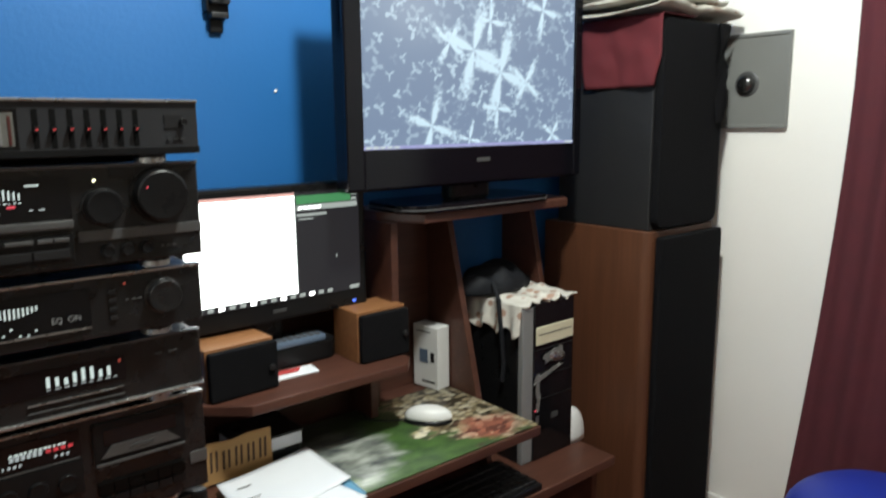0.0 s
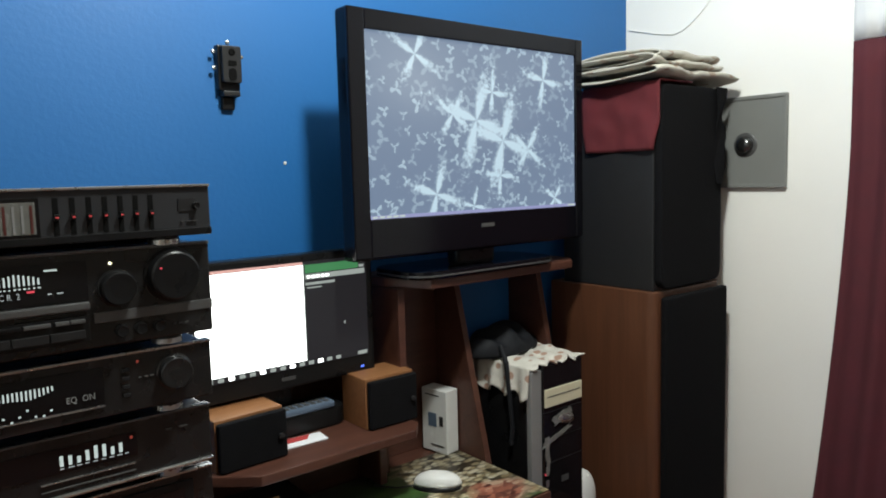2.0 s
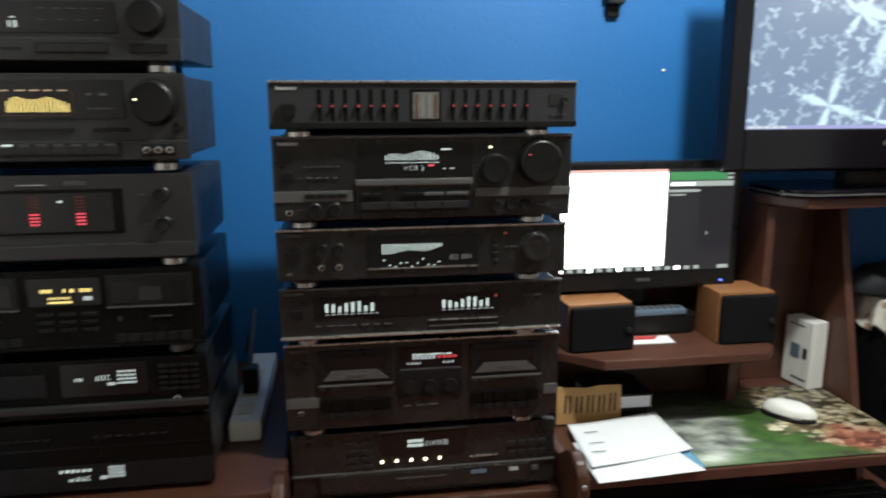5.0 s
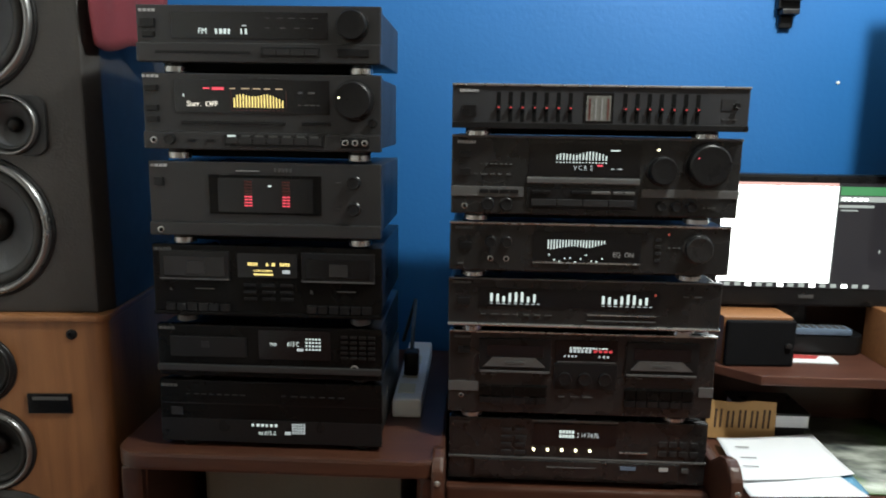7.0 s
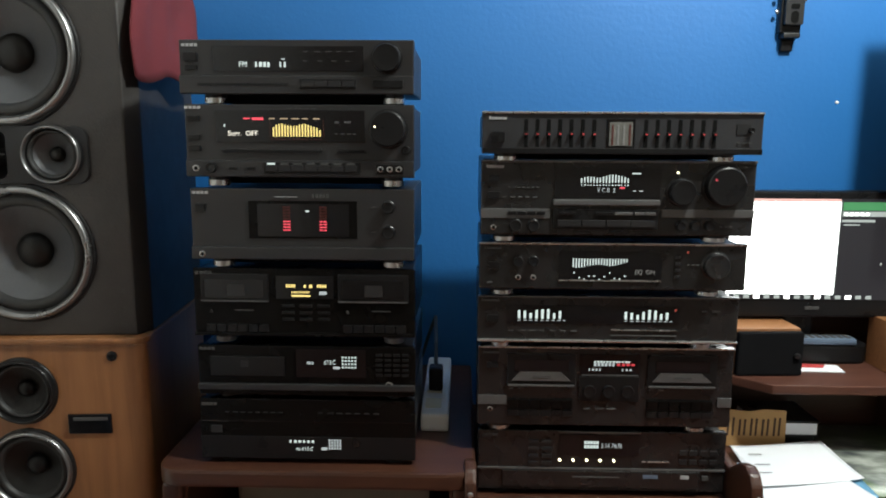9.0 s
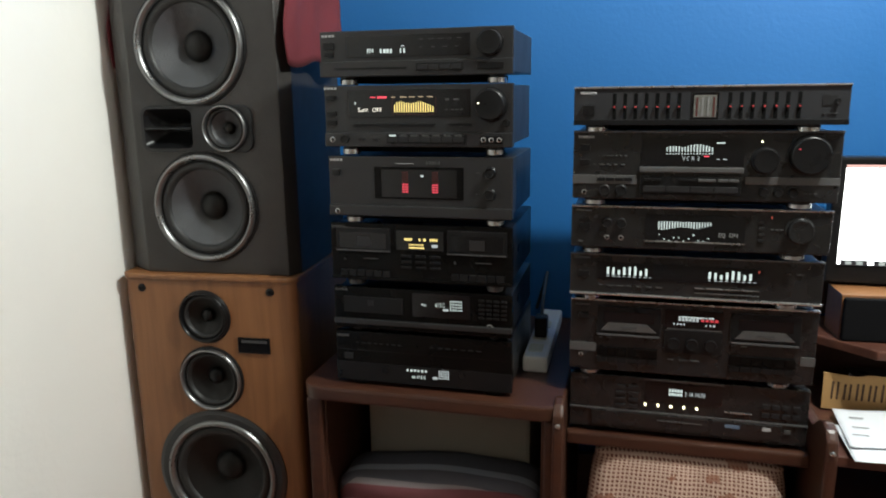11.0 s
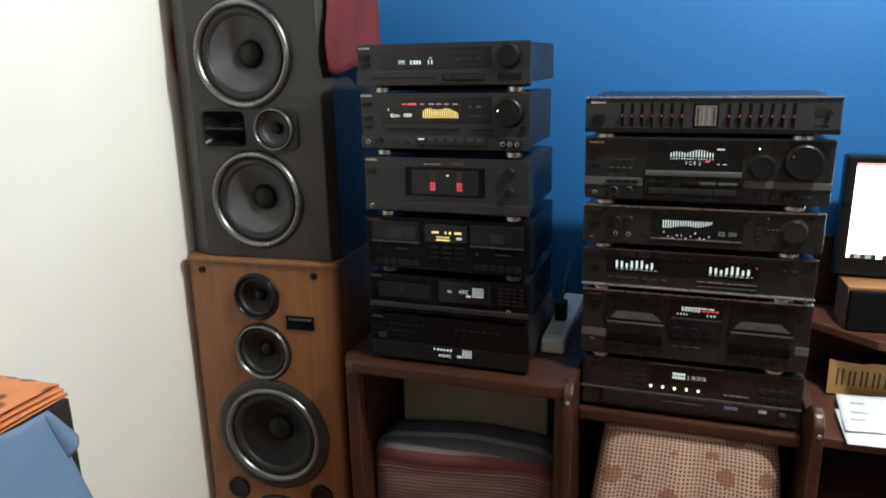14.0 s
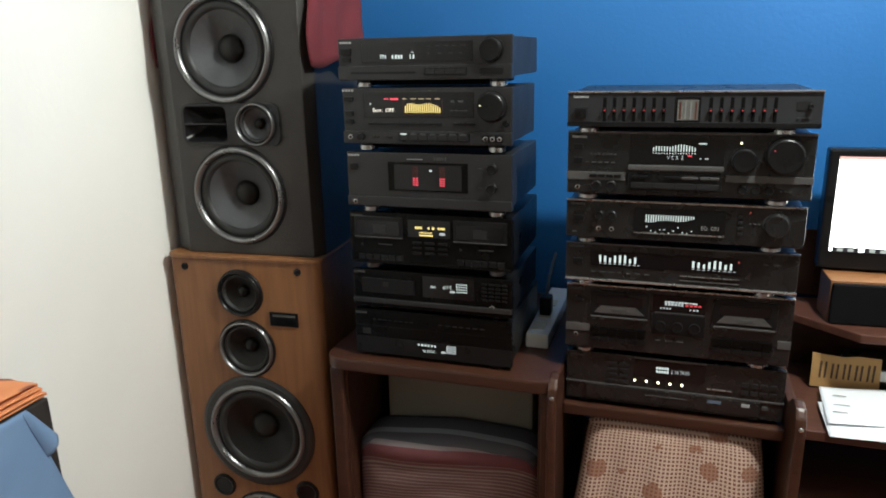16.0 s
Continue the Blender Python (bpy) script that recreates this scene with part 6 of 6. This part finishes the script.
# computer tower with cloth and bag
PX0, PX1, PY0, PY1, PZ0, PZ1 = 1.308, 1.5, 1.19, 1.4, 0.345, 0.755
PY0 = 1.16
pc = thing("computer_tower", (1.41, 1.29, PZ0), "black computer tower with silver side strip and ivory disc drive", "computer")
part("case", box(PX0 - 0.012, PX1 - 0.02, PY0 + 0.02, PY1, PZ0, PZ1 - 0.006, 0.003), BLACK, pc)
part("front_panel", box(PX0 + 0.026, PX1 - 0.018, PY0, PY0 + 0.0198, PZ0, PZ1, 0.004), mat("gloss_black_panel", (0.007, 0.007, 0.008), 0.12, 0, 0.1, 8, 0), pc)
part("side_strip", box(PX0 - 0.012, PX0 + 0.0255, PY0 + 0.002, PY0 + 0.0196, PZ0, PZ1 - 0.008, 0.004), mat("silver_plastic", (0.22, 0.22, 0.22), 0.5, 0.1, 0.06, 20.0, 0.03), pc, "dull silver strip")
dr = part("disc_drive", box(PX0 + 0.032, PX1 - 0.024, PY0 - 0.004, PY0 + 0.001, PZ1 - 0.105, PZ1 - 0.06, 0.001), IVORY, pc, "ivory disc drive")
part("drive_slot", box(PX0 + 0.04, PX1 - 0.032, PY0 - 0.0048, PY0 - 0.0035, PZ1 - 0.08, PZ1 - 0.078), MIDGREY, dr)
own = lathe([(0.034, -0.002), (0.033, 0.003), (0.02, 0.007), (0, 0.008)], (0, 0, 0), n=28)
bmesh.ops.transform(own, matrix=Matrix.Translation((1.415, PY0, PZ1 - 0.145)) @ Matrix.Rotation(0.25, 4, "Y") @ Matrix.Diagonal((1, 1, 0.42, 1)), verts=own.verts)
part("power_button", own, STEEL, pc, "silver oval button", True)
for z in (PZ1 - 0.12, PZ1 - 0.19, PZ1 - 0.25):
    part("drive_gap", box(PX0 + 0.03, PX1 - 0.022, PY0 - 0.001, PY0 + 0.001, z, z + 0.002), GREYBLACK, pc)
for i in range(3):
    part("front_port", box(PX0 + 0.035, PX0 + 0.045, PY0 - 0.0015, PY0 + 0.001, PZ1 - 0.24 - 0.035 * i, PZ1 - 0.222 - 0.035 * i), STEEL, pc)
TAPE = mat("crumpled_clear_tape", (0.2, 0.2, 0.19), 0.18, 0.3, 0.5, 60.0, 0.6, 120.0)
for k, (x, z, w, h, tilt) in enumerate(((1.4, 0.618, 0.035, 0.012, 0.25), (1.38, 0.572, 0.05, 0.006, 0.3), (1.345, 0.545, 0.008, 0.03, 0.05), (1.348, 0.5, 0.006, 0.022, -0.1))):
    own = bmesh.new()
    bmesh.ops.create_grid(own, x_segments=10, y_segments=6, size=1)
    for vv in own.verts:
        n = noise.noise((vv.co.x * 2.3, vv.co.y * 2.1, k * 5.0))
        vv.co = Vector((vv.co.x * w * (1 + 0.35 * n), -0.003 - 0.003 * abs(n) - 0.001 * (1 - abs(vv.co.x)), vv.co.y * h * (1 + 0.5 * noise.noise((vv.co.x * 3, 1, k)))))
    bmesh.ops.solidify(own, geom=own.faces[:], thickness=0.001)
    bmesh.ops.transform(own, matrix=Matrix.Translation((x, PY0, z)) @ Matrix.Rotation(-tilt, 4, "Y"), verts=own.verts)
    part("peeling_tape", own, TAPE, pc, "crumpled shiny tape")
part("disk_light", box(1.3385, 1.3425, PY0 - 0.002, PY0 + 0.001, 0.478, 0.482), G_RED, pc)
part("maker_mark", box(1.4, 1.425, PY0 - 0.0015, PY0 + 0.001, PZ0 + 0.1, PZ0 + 0.115), MIDGREY, pc)

fl = thing("floral_cover", (1.4, 1.28, PZ1), "cream floral cloth with frilled edge lying over the computer", "cloth")


def frill(u, v):
    """Covers the case's top, hanging over its left side and a little over the front."""
    s = u * 0.33
    y = 1.165 + 0.225 * v
    wob = 0.006 * noise.noise((u * 9, v * 9, 4))
    if s < 0.1:
        k = (0.1 - s) / 0.1
        return Vector((PX0 - 0.016 - 0.008 * k * math.sin(v * 26) - 0.006 * k, y, PZ1 + 0.003 - 0.075 * k * (1 + 0.15 * math.sin(v * 21)) + wob))
    x = PX0 - 0.014 + (s - 0.1) * 0.83
    return Vector((x, y - 0.012 * (1 - v) * math.sin(x * 90) ** 2, PZ1 + 0.006 + 0.004 * math.sin(x * 80 + v * 3) + wob + 0.008 * math.exp(-v * 14) * math.sin(x * 120)))


uv_sheet("cover", frill, 50, 40, FRILL, fl, 0.004)
bg = thing("black_bag", (1.39, 1.3, PZ1 + 0.01), "soft black nylon bag with hanging strap on the computer", "bag")
own = dome(0.125, 0.07, 0.056, (1.37, 1.338, PZ1 + 0.008), 0.15, 64, 22, 0.75)
for vv in own.verts:
    h = max(0.0, vv.co.z - PZ1 - 0.008) / 0.056
    crease = math.sin((vv.co.x * 0.85 + vv.co.y * 0.5) * 95)
    vv.co += Vector((0, 0, 1)) * h * (0.011 * crease + 0.014 * noise.noise(vv.co * 18)) + Vector((1, 0, 0)) * 0.01 * noise.noise(vv.co * 16 + Vector((5, 1, 2)))
    vv.co.z = max(vv.co.z - 0.35 * max(0.0, vv.co.x - 1.4) * h, PZ1 + 0.006)
part("pouch", own, BAGBLK, bg, smooth=True)
part("strap", tube([(1.3, 1.27, PZ1 + 0.04), (1.285, 1.235, PZ1 + 0.005), (1.283, 1.225, PZ1 - 0.06), (1.288, 1.22, PZ1 - 0.16), (1.285, 1.222, PZ1 - 0.2)], 0.006), BAGBLK, bg)

wf = thing("white_bowl", (1.53, 1.14, 0.345), "white rounded plastic piece beside the computer", "container")
part("shell", dome(0.055, 0.04, 0.085, (1.512, 1.2, 0.3455), 0, 28, 10, 0.9), WHITEPL, wf, smooth=True)

# ---- things on the blue wall ----
br = thing("wall_bracket", (0.69, 1.43, 1.45), "small black plastic mounting bracket screwed to the blue wall", "bracket")
part("plate", box(0.664, 0.710, 1.415, 1.4345, 1.410, 1.502, 0.004), BLACK, br)
part("clamp", prism(round_rect(0.669, 0.709, 1.425, 1.499, 0.005), 1, 1.402, 1.4148, 0.002), GREYBLACK, br)
part("clamp_hole", prism(round_rect(0.681, 0.697, 1.429, 1.454, 0.0075), 1, 1.4005, 1.402), MATTE, br)
part("clamp_slot", prism(round_rect(0.680, 0.698, 1.459, 1.469, 0.003), 1, 1.4005, 1.402), MATTE, br)
part("clamp_eye", lathe([(0.007, 0), (0.007, 0.0015), (0.005, 0.002), (0.004, 0.001), (0, 0.001)], (0.689, 1.402, 1.486), n=18), MATTE, br)
part("lower_grip", box(0.670, 0.706, 1.406, 1.4345, 1.398, 1.4095, 0.003), GREYBLACK, br)
part("hook", box(0.673, 0.699, 1.424, 1.4345, 1.372, 1.3975, 0.003), BLACK, br)
for x, z in ((0.657, 1.487), (0.657, 1.455), (0.716, 1.48), (0.688, 1.508)):
    part("screw", lathe([(0.005, 0), (0.004, 0.003), (0, 0.004)], (x, 1.42, z), n=10), STEEL, br)
sc = thing("wall_screw", (0.815, 1.434, 1.265), "small white screw plug in the blue wall", "screw")
part("cap", lathe([(0.0038, 0.0005), (0.0034, 0.002), (0, 0.003)], (0.812, 1.4345, 1.262), n=14), WHITEPL, sc)

# ---- things by the white wall and the door ----
lb = thing("cloth_box", (-0.9, 0.3, 0), "black loudspeaker box by the white wall", "loudspeaker")
part("cabinet", box(-0.981, -0.82, 0.02, 0.395, 0.0, 0.731, 0.004), VINYL, lb)
oc = thing("orange_cloth", (-0.92, 0.3, 0.72), "folded orange printed cloth on the black box", "cloth")
for k in range(3):
    def orange(u, v, k=k):
        a = 2 * math.pi * v
        return Vector((-0.902 + (u - 0.5) * (0.165 - 0.008 * k) + 0.004 * math.sin(a), 0.205 + 0.188 * math.cos(a) * (1 - 0.02 * k), 0.739 + 0.0095 * k + 0.005 * math.sin(a) + 0.003 * noise.noise((u * 6, v * 5, k))))
    uv_sheet("fold", orange, 24, 20, ORANGECLOTH, oc, 0.002)
bc = thing("blue_cloth", (-0.9, 0.2, 0.7), "light blue cloth draped over the front of the black box", "cloth")


def blue_drape(u, v):
    """Hangs down the box's side, its far edge running off at a slant."""
    y = 0.03 + (0.315 + 0.13 * v) * u
    return Vector((-0.815 + 0.014 * v + 0.006 * math.sin(u * 10 + v * 4) + 0.02 * v * u, y, 0.744 - 0.012 * u ** 2 - 0.51 * v))


uv_sheet("drape", blue_drape, 30, 40, BLUECLOTH, bc, 0.003)
uv_sheet("corner_flap", lambda u, v: Vector((-0.815 + 0.012 * v * math.sin(u * 3), 0.335 + 0.01 * u + (0.03 + 0.016 * u) * v, 0.73 - 0.1 * v + 0.03 * u * v)), 8, 12, BLUECLOTH, bc, 0.003)

ch = thing("plastic_stool", (1.75, 0.58, 0), "rounded bright blue plastic stool by the door", "stool")
part("seat", dome(0.22, 0.2, 0.09, (1.75, 0.5, 0.29), 0, 40, 10, 0.8), BLUEPL, ch, smooth=True)
for a in range(4):
    x, y = 1.75 + 0.13 * (1 if a % 2 else -1), 0.5 + 0.12 * (1 if a > 1 else -1)
    part("leg", prism([(x - 0.02, y - 0.02), (x + 0.02, y - 0.02), (x + 0.02, y + 0.02), (x - 0.02, y + 0.02)], 2, 0.0, 0.292, 0.003), BLUEPL, ch)

# ---- floor tiles ----
fl_ob = bpy.data.objects["floor"]
tile_me = bpy.data.meshes.new("tile")
tb = box(-0.163, 0.163, -0.163, 0.163, -0.0035, 0.0, 0.0012, 1)
tb.to_mesh(tile_me)
tb.free()
tile_me.materials.append(TILE)
for i in range(9):
    for j in range(12):
        t = new("tile", tile_me)
        t.location = (XL + 0.17 + i * 0.33, YN - 0.17 - j * 0.33, 0.0)
        t.parent = fl_ob
